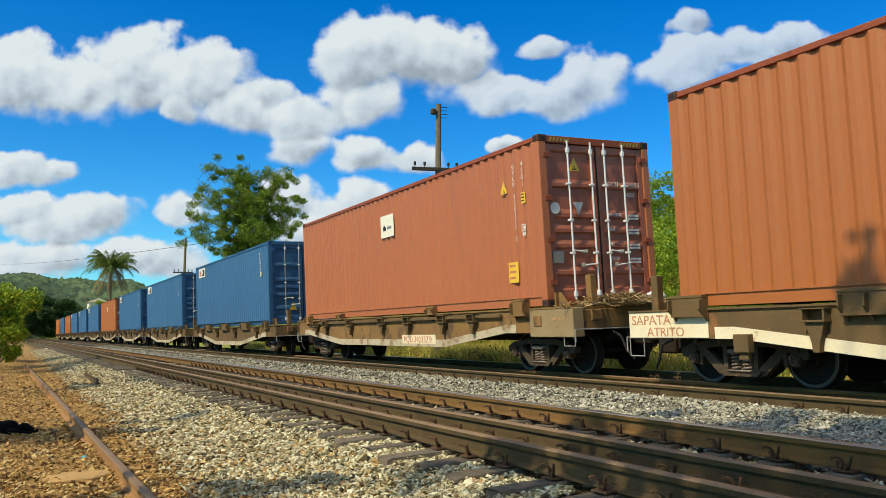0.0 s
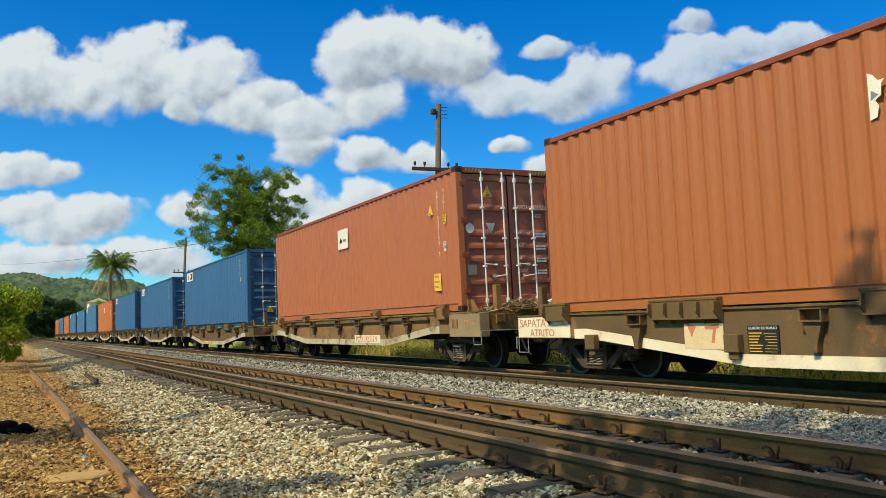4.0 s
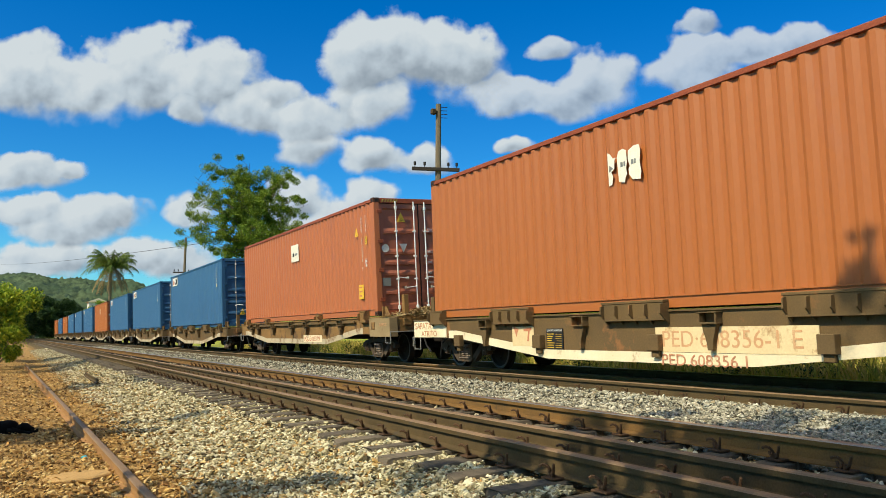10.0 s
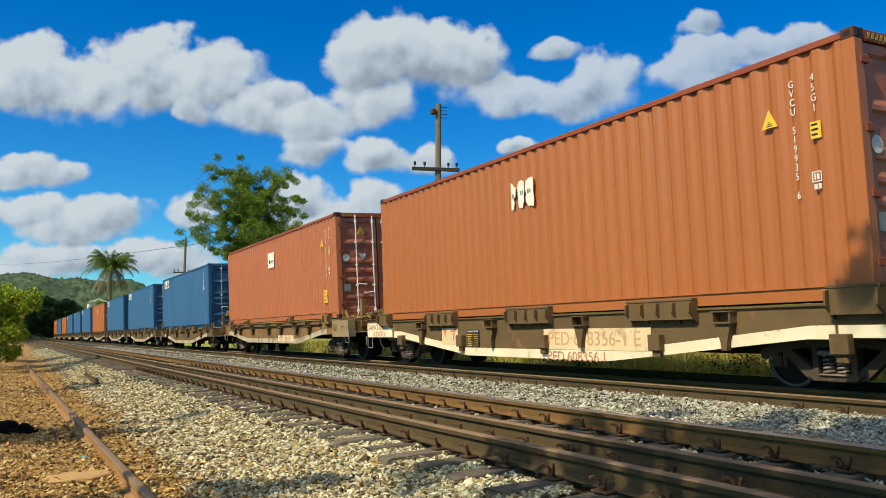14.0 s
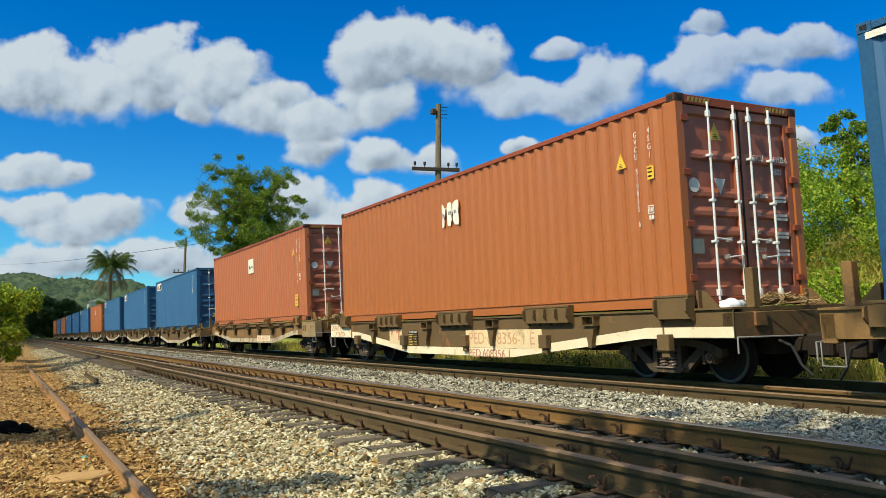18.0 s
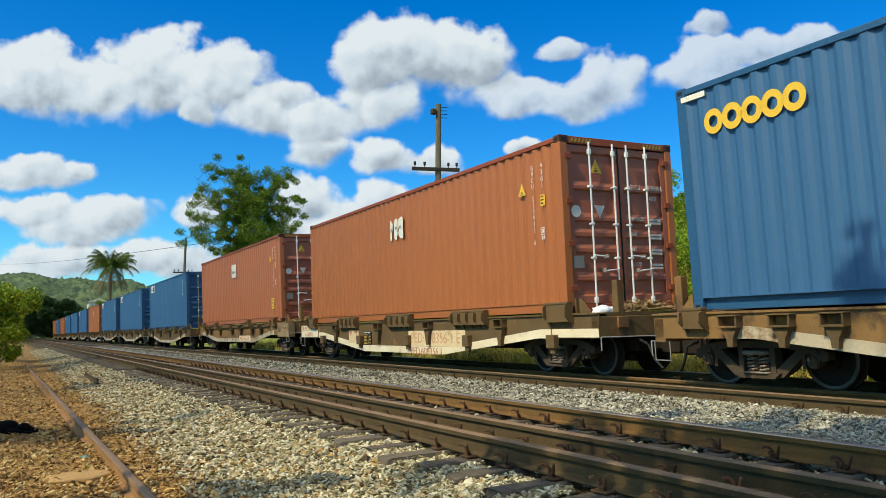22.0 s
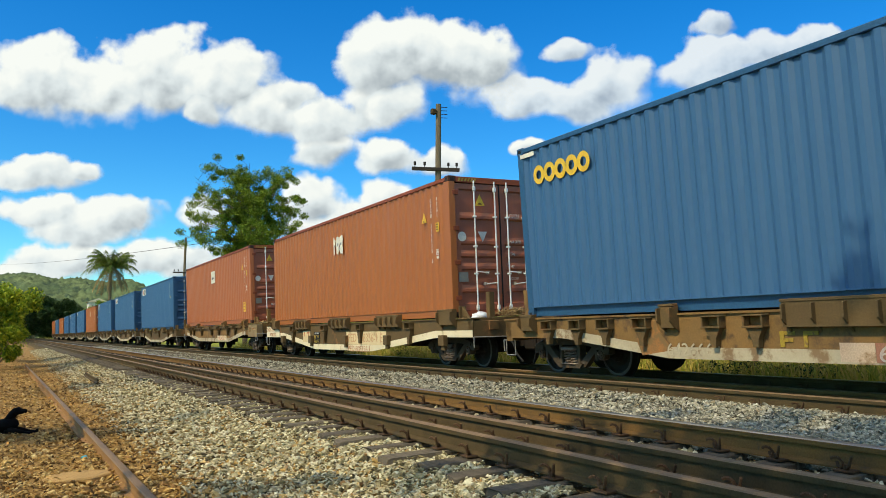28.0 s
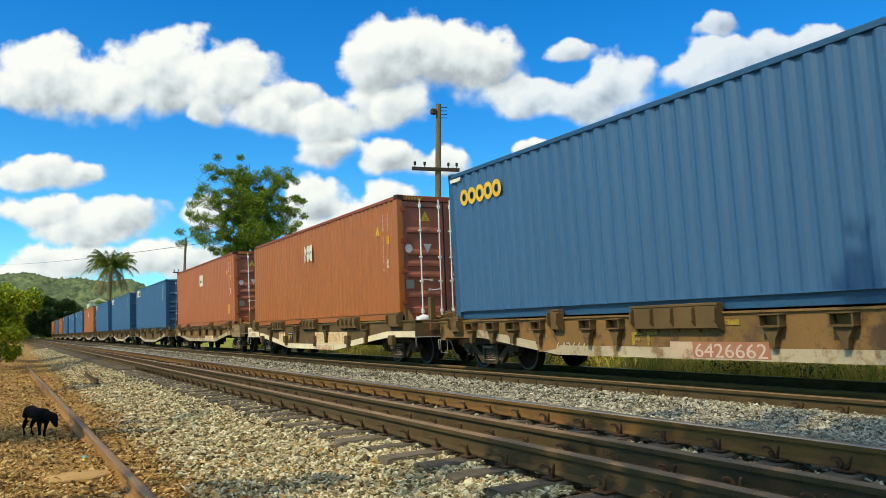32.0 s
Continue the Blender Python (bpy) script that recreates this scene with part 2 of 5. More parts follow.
def thing(name, label, category, group="", kind="", at=None):
    ob = tagged(new(name), label, category, group, kind)
    if at is not None:
        ob.matrix_basis = at
    return ob


def lettering(name, words, size, material, parent, at, thick=0.002, align="LEFT", label="", squeeze=1.0, width=0.0):
    cu = bpy.data.curves.new(name, "FONT")
    cu.body, cu.size, cu.extrude, cu.align_x, cu.resolution_u = words, size, thick, align, 3
    tmp = bpy.data.objects.new(name, cu)
    scene.collection.objects.link(tmp)
    me = bpy.data.meshes.new_from_object(tmp.evaluated_get(bpy.context.evaluated_depsgraph_get()))
    bpy.data.objects.remove(tmp)
    if width:
        xs = [v.co.x for v in me.vertices]
        squeeze = width / (max(xs) - min(xs))
    me.transform(Matrix.Diagonal((squeeze, 1, 1, 1)))
    me.materials.clear()
    me.materials.append(material)
    return part(name, me, None, parent, label, at=at)


# faces: a plate on the near side (reads along -y when seen from the track side), and one on the door end
def on_side(y, z, x):
    return Matrix.Translation((x, y, z)) @ Matrix(((0, 0, -1, 0), (-1, 0, 0, 0), (0, 1, 0, 0), (0, 0, 0, 1)))


def on_end(x, z, y):
    return Matrix.Translation((x, y, z)) @ Matrix(((1, 0, 0, 0), (0, 0, -1, 0), (0, 1, 0, 0), (0, 0, 0, 1)))


def cloud_of(name, verts, faces, material, parent=None):
    me = bpy.data.meshes.new(name)
    me.from_pydata(verts, [], faces)
    me.materials.append(material)
    me.update()
    return part(name, me, None, parent)


def join_pieces(name, v, faces, material, parent=None):
    n, k = v.shape[:2]
    f = (np.array(faces)[None] + (np.arange(n) * k)[:, None, None]).reshape(-1, len(faces[0]))
    me = bpy.data.meshes.new(name)
    me.vertices.add(n * k)
    me.vertices.foreach_set("co", v.reshape(-1))
    c = f.shape[1]
    me.loops.add(f.size)
    me.loops.foreach_set("vertex_index", f.reshape(-1).astype(np.int32))
    me.polygons.add(len(f))
    me.polygons.foreach_set("loop_start", (np.arange(len(f)) * c).astype(np.int32))
    me.materials.append(material)
    me.update(calc_edges=True)
    if name not in ("ground", "hill"):
        me.shade_flat()
    return part(name, me, None, parent)


def rotations(n, rng, tilt=math.pi):
    """n random turns as 3x3 arrays: any heading, leaning up to tilt."""
    a, b, c = rng.uniform(0, 2 * np.pi, n), rng.uniform(-tilt, tilt, n), rng.uniform(-tilt, tilt, n)
    def m(i, j, t):
        r = np.tile(np.eye(3), (n, 1, 1))
        r[:, i, i], r[:, j, j], r[:, i, j], r[:, j, i] = np.cos(t), np.cos(t), -np.sin(t), np.sin(t)
        return r
    return m(0, 1, a) @ m(1, 2, b) @ m(0, 2, c)


# ---- ground ----
RAIL_Z = 0.625                      # head of the near rail of the train's track
NEAR_RAILS = ((3.44, 0.465), (4.02, 0.494), (5.05, 0.55))     # broad gauge with a third rail, canted
FAR_RAILS = ((7.904, RAIL_Z), (8.461, RAIL_Z + 0.0385), (9.481, RAIL_Z + 0.106))     # the train runs on the metre-gauge pair
PROFILE_X = (-400, -60, -8, -2.5, 0.9, 1.7, 2.5, 2.9, 5.7, 6.2, 7.1, 7.5, 10.0, 11.0, 13.0, 17.5, 20.0, 24.0, 60.0, 400)
PROFILE_Z = (0.5, 0.2, 0.35, 0.10, 0.0, 0.04, 0.13, 0.20, 0.345, 0.30, 0.34, 0.43, 0.56, 0.38, 0.15, 0.35, 1.9, 3.8, 6.0, 8.0)


def ground_z(x, y, rough=True):
    z = np.interp(x, PROFILE_X, PROFILE_Z)
    if rough:
        z = z + 0.035 * np.sin(x * 1.9 + 0.6 * np.sin(y * 0.7)) * np.sin(y * 0.83 + x) * np.where((x > 2.6) & (x < 10.6), 0.15, 1.0)
    return z


def graded(lo, hi, step, far, grow):
    a = list(np.arange(lo, hi, step))
    up, down, s = [hi], [], step
    while up[-1] < far[1]:
        s *= grow
        up.append(up[-1] + s)
    s, p = step, lo
    while p > far[0]:
        s *= grow
        p -= s
        down.append(p)
    return np.array(down[::-1] + a + up)


def build_ground():
    xs, ys = graded(-4, 13, 0.09, (-3000, 3000), 1.22), graded(2.5, 24, 0.12, (-400, 4500), 1.13)
    X, Y = np.meshgrid(xs, ys)
    rng = np.random.default_rng(3)
    Z = ground_z(X, Y) + rng.normal(0, 0.006, X.shape) * ((X > -4) & (X < 13) & (Y < 40))
    nx, ny = len(xs), len(ys)
    i = (np.arange(ny - 1)[:, None] * nx + np.arange(nx - 1)[None]).reshape(-1)
    f = np.stack([i, i + 1, i + nx + 1, i + nx], 1)
    v = np.stack([X, Y, Z], 2).reshape(1, -1, 3)
    m = bpy.data.materials.new("soil_with_train_shade")
    n, l, b = nodes_of(m)
    co = n.new("ShaderNodeTexCoord").outputs["Object"]
    sep = n.new("ShaderNodeSeparateXYZ")
    l.new(co, sep.inputs[0])
    wob = noise_tex(n, l, co, 1.1, 5)
    add = n.new("ShaderNodeMath")
    add.operation = "MULTIPLY_ADD"
    l.new(wob.outputs[0], add.inputs[0])
    add.inputs[1].default_value = 1.6
    l.new(sep.outputs[0], add.inputs[2])
    mr = n.new("ShaderNodeMapRange")
    mr.inputs["From Min"].default_value, mr.inputs["From Max"].default_value = -10, 30
    l.new(add.outputs[0], mr.inputs[0])
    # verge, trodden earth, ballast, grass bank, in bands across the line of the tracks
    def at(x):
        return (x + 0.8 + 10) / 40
    # train's shade put into the near-black bed; soil darkened for gaps between ballast stones
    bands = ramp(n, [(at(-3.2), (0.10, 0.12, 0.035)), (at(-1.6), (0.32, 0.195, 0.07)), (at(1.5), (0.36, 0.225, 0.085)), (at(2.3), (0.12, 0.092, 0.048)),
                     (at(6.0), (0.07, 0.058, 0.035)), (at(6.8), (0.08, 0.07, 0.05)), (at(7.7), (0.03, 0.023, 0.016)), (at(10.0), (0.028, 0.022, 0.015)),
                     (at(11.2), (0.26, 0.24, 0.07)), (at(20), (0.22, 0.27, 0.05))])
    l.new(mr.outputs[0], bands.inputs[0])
    g = noise_tex(n, l, co, 24, 6, 0.7)
    r2 = ramp(n, [(0.32, (0.45, 0.42, 0.4)), (0.66, (1.35, 1.35, 1.3))])
    l.new(g.outputs[0], r2.inputs[0])
    pat = noise_tex(n, l, co, 0.9, 5, 0.6)
    r3 = ramp(n, [(0.35, (0.72, 0.68, 0.62)), (0.65, (1.15, 1.12, 1.05))])
    l.new(pat.outputs[0], r3.inputs[0])
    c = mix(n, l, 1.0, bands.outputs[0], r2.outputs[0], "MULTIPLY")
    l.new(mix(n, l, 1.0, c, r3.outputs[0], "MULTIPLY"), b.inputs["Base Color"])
    b.inputs["Roughness"].default_value = 0.95
    b.inputs["Specular IOR Level"].default_value = 0.1
    bp = n.new("ShaderNodeBump")
    bp.inputs["Strength"].default_value, bp.inputs["Distance"].default_value = 0.9, 0.03
    l.new(g.outputs[0], bp.inputs["Height"])
    l.new(bp.outputs[0], b.inputs["Normal"])
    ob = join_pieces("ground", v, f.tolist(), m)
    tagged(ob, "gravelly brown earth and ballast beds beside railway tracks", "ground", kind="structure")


build_ground()

ROCK_V = [(-0.75, -0.7, -0.6), (0.8, -0.6, -0.6), (0.7, 0.7, -0.5), (-0.7, 0.75, -0.6), (-0.6, -0.5, 0.7), (0.55, -0.65, 0.55), (0.6, 0.5, 0.7), (-0.65, 0.6, 0.55)]
ROCK_F = [(0, 3, 2, 1), (4, 5, 6, 7), (0, 1, 5, 4), (1, 2, 6, 5), (2, 3, 7, 6), (3, 0, 4, 7)]


def rocks(name, label, count, xr, yr, size, material, seed, power=2.0, keep=None, sink=0.3, flat=0.5):
    """Loose stones, thicker on the ground towards the camera."""
    rng = np.random.default_rng(seed)
    u = rng.uniform(0, 1, count)
    a, b = yr[0] ** (1 - power), yr[1] ** (1 - power)
    y = (a + u * (b - a)) ** (1 / (1 - power))
    x = rng.uniform(xr[0], xr[1], count)
    if keep is not None:
        k = keep(x, y, rng)
        x, y = x[k], y[k]
    n = len(x)
    s = np.minimum(rng.lognormal(math.log(size), 0.38, n), size * 1.9) * (0.90 + 0.010 * y)
    sc = s[:, None] * rng.uniform((1.0, 0.7, flat * 0.7), (1.9, 1.25, flat * 1.5), (n, 3))
    v = np.array(ROCK_V)[None] * rng.uniform(0.4, 1.35, (n, 8, 3)) * sc[:, None]
    v = np.einsum("nij,nkj->nki", rotations(n, rng, 0.75), v)
    z = ground_z(x, y) + s * (0.55 - sink) + np.abs(rng.normal(0, 0.016, n))
    v += np.stack([x, y, z], 1)[:, None]
    tagged(join_pieces(name, v, ROCK_F, material), label, "gravel", kind="stuff")


def off_rails(x, y, rng):
    ok = np.ones(len(x), bool)
    for rx, _ in NEAR_RAILS + FAR_RAILS:
        ok &= np.abs(x - rx) > 0.085
    return ok


def off_sleepers(x, y, rng):
    """Leaves most of the sleepers of the near track bare."""
    d = np.abs((y - 1.2 + 0.28) % 0.56 - 0.28)
    return off_rails(x, y, rng) & ~((d < 0.115) & (x > 2.75) & (x < 5.7) & (rng.uniform(0, 1, len(x)) < np.where(x < 3.4, 0.55 + 0.42 * (np.sin(np.floor((y - 1.2 + 0.28) / 0.56) * 2.3) > -0.2), 0.75)))


def drift(lo, hi):
    """Keeps more stones between lo and hi, fewer towards the rims."""
    def f(x, y, rng):
        w = np.clip((x - lo) / 0.7, 0, 1) * np.clip((hi - x) / 0.4, 0, 1)
        return off_sleepers(x, y, rng) & (rng.uniform(0, 1, len(x)) < w)
    return f


rocks("ballast", "pale angular ballast stones heaped along the near track", 105000, (1.0, 3.7), (4.3, 80), 0.0158, STONES, 1, 1.65, drift(1.2, 3.75))
rocks("ballast", "brown-stained ballast stones between the near rails", 9000, (3.5, 5.1), (2.4, 40), 0.02, STONES, 2, 1.7, off_sleepers)
rocks("ballast", "clean grey ballast stones between the two tracks", 56000, (5.1, 7.9), (3.6, 80), 0.0175, GREYSTONES, 4, 1.5, off_rails)
rocks("gravel", "small brown stones and clods on trodden earth", 30000, (-3.0, 2.8), (5.2, 60), 0.0135, EARTHSTONES, 5, 2.1, None, 0.4)
rocks("gravel", "larger brown stones lying on trodden earth", 3000, (-2.0, 2.4), (5.2, 30), 0.023, EARTHSTONES, 6, 1.9, None, 0.5)


# ---- tracks ----
def rail_mesh(name, length, web_mat, head_mat, h=0.17, foot=0.13, head=0.082):
    """A flat-bottomed rail along y, its head at z = 0."""
    o = [(-foot / 2, -h), (foot / 2, -h), (foot / 2, -h + 0.012), (0.012, -h + 0.03), (0.009, -0.05), (head / 2 - 0.004, -0.043), (head / 2, -0.008),
         (head / 2 - 0.012, 0), (-head / 2 + 0.012, 0), (-head / 2, -0.008), (-head / 2 + 0.004, -0.043), (-0.009, -0.05), (-0.012, -h + 0.03), (-foot / 2, -h + 0.012)]
    bm = bmesh.new()
    prism(bm, o, 0, length, "y")
    bm.faces.ensure_lookup_table()
    bmesh.ops.recalc_face_normals(bm, faces=bm.faces)
    for f in bm.faces:
        if f.normal.z > 0.3 and f.calc_center_median().z > -0.02:
            f.material_index = 1
    return mesh_of(name, bm, [web_mat, head_mat])


def clip_mesh():
    """A spring fastening: a bent bar over a bolted plate."""
    bm = bmesh.new()
    box(bm, -0.05, 0.05, -0.07, 0.07, 0.0, 0.014, 0.003)
    pts = []
    for i in range(10):
        a = radians(-170 + 34 * i)
        pts.append((0.035 - 0.085 * i / 9, 0.05 - 0.036 * math.cos(a), 0.058 + 0.038 * math.sin(a)))
    for p, q in zip(pts, pts[1:]):
        tube(bm, p, q, 0.011, seg=5)
    tube(bm, (0.0, -0.005, 0.02), (-0.03, -0.04, 0.045), 0.013, seg=6)
    tube(bm, (-0.03, -0.04, 0.045), (-0.05, -0.075, 0.115), 0.012, 0.009, seg=6)
    tube(bm, (-0.005, 0, 0.01), (-0.005, 0, 0.05), 0.02, 0.016, seg=6)
    return mesh_of("rail_clip", bm, CLIP)


def sleeper_mesh(seed, length):
    rng = random.Random(seed)
    bm = bmesh.new()
    box(bm, -length / 2, length / 2, -0.11, 0.11, -0.16, 0.0, 0.012)
    for v in bm.verts:
        v.co += Vector((rng.uniform(-0.03, 0.03), rng.uniform(-0.008, 0.008), rng.uniform(-0.008, 0.004)))
    return mesh_of("sleeper", bm, SLEEPER)


def build_track(rails, x_mid, length, webs, label, y0=-12.0, y1=420.0, step=0.56, phase=0.0, near=44):
    track = thing("track", label, "railway track", "railway tracks", "structure", at=pose(x_mid, 0, 0))
    slope = (rails[-1][1] - rails[0][1]) / (rails[-1][0] - rails[0][0])
    roll = -math.degrees(math.atan(slope))
    for (rx, rz), web, head in zip(rails, webs, (WORN, WORN, STEEL)):
        part("rail", rail_mesh("rail", y1 - y0, web, head), None, track, at=pose(rx - x_mid, y0, rz, 0, roll))
    mid_z = sum(r[1] for r in (rails[0], rails[-1])) / 2 + slope * (x_mid - (rails[0][0] + rails[-1][0]) / 2)
    kinds = [sleeper_mesh(s, length) for s in range(4)]
    clip = clip_mesh()
    rng = random.Random(7)
    for i in range(near):
        y = 1.2 + phase + i * step + rng.uniform(-0.03, 0.03)
        part("sleeper", kinds[i % 4], None, track, at=pose(rng.uniform(-0.05, 0.05), y, mid_z - 0.179, 0, roll, rng.uniform(-1.2, 1.2)))
        for k, (rx, rz) in enumerate(rails):
            for side in (-1, 1):
                if rx > 8.2 and side > 0:
                    continue
                part("rail_clip", clip, None, track, at=pose(rx - x_mid + side * 0.10, y, rz - 0.172 + slope * side * 0.1, 0, roll, (0 if side < 0 else 180) + rng.uniform(-8, 8)))
    bm = bmesh.new()
    y = 1.2 + phase + near * step
    while y < 140:
        box(bm, -length / 2, length / 2, y - 0.11, y + 0.11, mid_z - 0.33, mid_z - 0.215)
        y += step
    tagged(part("sleeper_row", bm, SLEEPER, track), kind="stuff")


build_track(NEAR_RAILS, 4.2, 2.7, (RUST, RUST, RUSTORANGE), "rusty mixed-gauge railway track on ballast with spring clips")
build_track(FAR_RAILS, 8.66, 2.7, (RUST, RUSTORANGE, RUST), "railway track under the train, rusty webs and worn heads", phase=0.3, near=52)
siding = thing("siding_track", "single rusty rail of a disused siding sunk in earth", "railway track", "railway tracks", "structure", at=pose(0.969, 6, 0.155))
part("rail", rail_mesh("rail", 35, SIDERUST, WORN, 0.14, 0.12, 0.07), None, siding, at=pose(0.0, -5, 0, 0, 0, 0.71))
part("rail", rail_mesh("rail", 70, SIDERUST, WORN, 0.14, 0.12, 0.07), None, siding, at=pose(-1.92, 20, -0.02, 0, 0, 0.71))


# ---- train ----
TRAVEL = ((0, -4.54), (2, -3.12), (4, -1.71), (6, -0.34), (8, 1.02), (10, 2.36), (12, 3.70), (14, 4.96), (16, 6.25), (18, 7.53), (20, 8.80),
          (22, 10.07), (24, 11.34), (26, 12.58), (28, 13.79), (30, 15.03), (32, 16.26))
L, W, H = 12.192, 2.438, 2.896
MOVERS = []                       # thing, offset along the train, lean, pivot height, lift


def corrugated(y0, y1, x_out, z0, z1, pitch, depth, axis_mat, inward=1):
    """A sheet with upright trapezoid folds between y0 and y1; its outer face at x_out."""
    bm = bmesh.new()
    n = max(1, round((y1 - y0) / pitch))
    p = (y1 - y0) / n
    pts = []
    for i in range(n):
        a = y0 + i * p
        pts += [(a, 0), (a + p * 0.27, 0), (a + p * 0.50, 1), (a + p * 0.77, 1)]
    pts.append((y1, 0))
    rows = []
    for z in (z0, z1):
        rows.append([bm.verts.new((x_out + inward * depth * d, y, z)) for y, d in pts])
    for i in range(len(pts) - 1):
        bm.faces.new((rows[0][i], rows[0][i + 1], rows[1][i + 1], rows[1][i]))
    return mesh_of("side_wall", bm, axis_mat)


def casting_mesh(material):
    bm = bmesh.new()
    box(bm, -0.089, 0.089, -0.081, 0.081, -0.059, 0.059, 0.008)
    me = mesh_of("corner_casting", bm, material)
    return me


def build_container(name, label, paint, rail_paint, door_paint, marks):
    """A forty-foot high-cube container, doors at y = 0, base at z = 0."""
    c = thing(name, label, "container", "containers on the train")
    w = W / 2
    for side in (-1, 1):
        part("side_wall", corrugated(0.16, L - 0.16, side * (w - 0.012), 0.17, H - 0.09, 0.278, 0.036, paint, -side), None, c)
        inset = 0.06 if paint is BLUE else 0.02
        lo, hi = sorted((side * (w - inset), side * (w - inset - 0.05)))
        rail = part("bottom_rail", boxes((lo, hi, 0.16, L - 0.16, 0.015, 0.165), bevel=0.004), BLUE_DARK if paint is BLUE else paint, c)
        lo, hi = sorted((side * w, side * (w - 0.07)))
        part("rail_lip", boxes((lo, hi, 0.16, L - 0.16, 0.165, 0.18)), paint, rail)
        part("top_rail", boxes((side * w - 0.06 * (side > 0), side * w + 0.06 * (side < 0), 0.16, L - 0.16, H - 0.10, H - 0.02), bevel=0.008), rail_paint, c)
        for y in (0.0, L):
            s = 1 if y == 0 else -1
            part("corner_post", boxes((side * w - 0.15 * (side > 0), side * w + 0.15 * (side < 0), min(y, y + s * 0.16), max(y, y + s * 0.16), 0.11, H - 0.11), bevel=0.01), BLUE_DARK if paint is BLUE else paint, c)
    cast = casting_mesh(BLUE_DARK if paint is BLUE else CASTRED)
    # black inserts on the solid casting stand in for the shade inside its holes
    hole = mesh_of("casting_hole", boxes((-0.004, 0.004, -0.04, 0.04, -0.028, 0.028), bevel=0.003), BLACK)
    for x in (-w + 0.085, w - 0.085):
        for y in (0.077, L - 0.077):
            for z in (0.059, H - 0.059):
                k = part("corner_casting", cast, None, c, at=pose(x, y, z))
                if x < 0:
                    part("casting_hole", hole, None, k, at=pose(-0.089, 0, 0))
                if y < 1:
                    part("casting_hole", hole, None, k, at=pose(0, -0.081, 0, 0, 0, 90))
    # roof and floor
    part("roof", corrugated_roof(paint), None, c)
    part("floor_frame", boxes((-w + 0.13, w - 0.13, 0.15, L - 0.15, 0.012, 0.16)), DARKIRON, c)
    # front wall at the far end
    part("front_wall", boxes((-w + 0.15, w - 0.15, L - 0.08, L - 0.03, 0.12, H - 0.1)), paint, c)
    # door end
    part("door_header", boxes((-w + 0.17, w - 0.17, 0.0, 0.12, H - 0.13, H - 0.01), bevel=0.006), rail_paint, c)
    part("door_sill", boxes((-w + 0.17, w - 0.17, 0.0, 0.12, 0.02, 0.14), bevel=0.006), rail_paint, c)
    for s in (-1, 1):
        d = part("door", door_mesh(door_paint), None, c, at=pose(s * 0.535, 0.03, 0.15))
        for bar_x, up in ((-0.64, 0), (-0.14, 1)) if s < 0 else ((0.16, 0), (0.58, 1)):
            bx = bar_x - s * 0.535
            bar = part("locking_bar", tubes(((bx, -0.055, -0.06), (bx, -0.055, 2.66), 0.0165)), DULL if paint is BLUE else GALV, d)
            part("bar_cam", boxes((bx - 0.025, bx + 0.03, -0.08, -0.02, 2.45, 2.54), bevel=0.006), GALV, bar)
            part("bar_cam", boxes((bx - 0.025, bx + 0.03, -0.08, -0.02, 0.0, 0.09), bevel=0.006), GALV, bar)
            for z in (0.72, 1.28, 1.90):
                part("bar_bracket", boxes((bx - 0.035, bx + 0.035, -0.078, 0.0, z, z + 0.035), bevel=0.004), GALV, bar)
            z = 0.55 if up else 0.78
            e = bx + (-0.30 if up else 0.26)
            part("handle", tubes(((bx, -0.075, z), (e, -0.095, z - 0.03), 0.012), seg=8), GALV, bar)
            part("handle_catch", boxes((e - 0.022, e + 0.022, -0.1, 0.0, z - 0.055, z + 0.01), bevel=0.008), DULL, bar)
        for z in (0.2, 0.92, 1.62, 2.36):
            hx = s * 0.535
            part("hinge", boxes((hx - 0.07, hx + 0.07, -0.045, 0.0, z, z + 0.09), bevel=0.006), rail_paint, d)
    part("door_gasket", boxes((-0.012, 0.012, 0.012, 0.03, 0.15, H - 0.14)), BLACK, c)
    marks(c)
    return c


def corrugated_roof(paint):
    bm = bmesh.new()
    box(bm, -W / 2 + 0.05, W / 2 - 0.05, 0.12, L - 0.1, H - 0.05, H - 0.018)
    return mesh_of("roof", bm, paint)


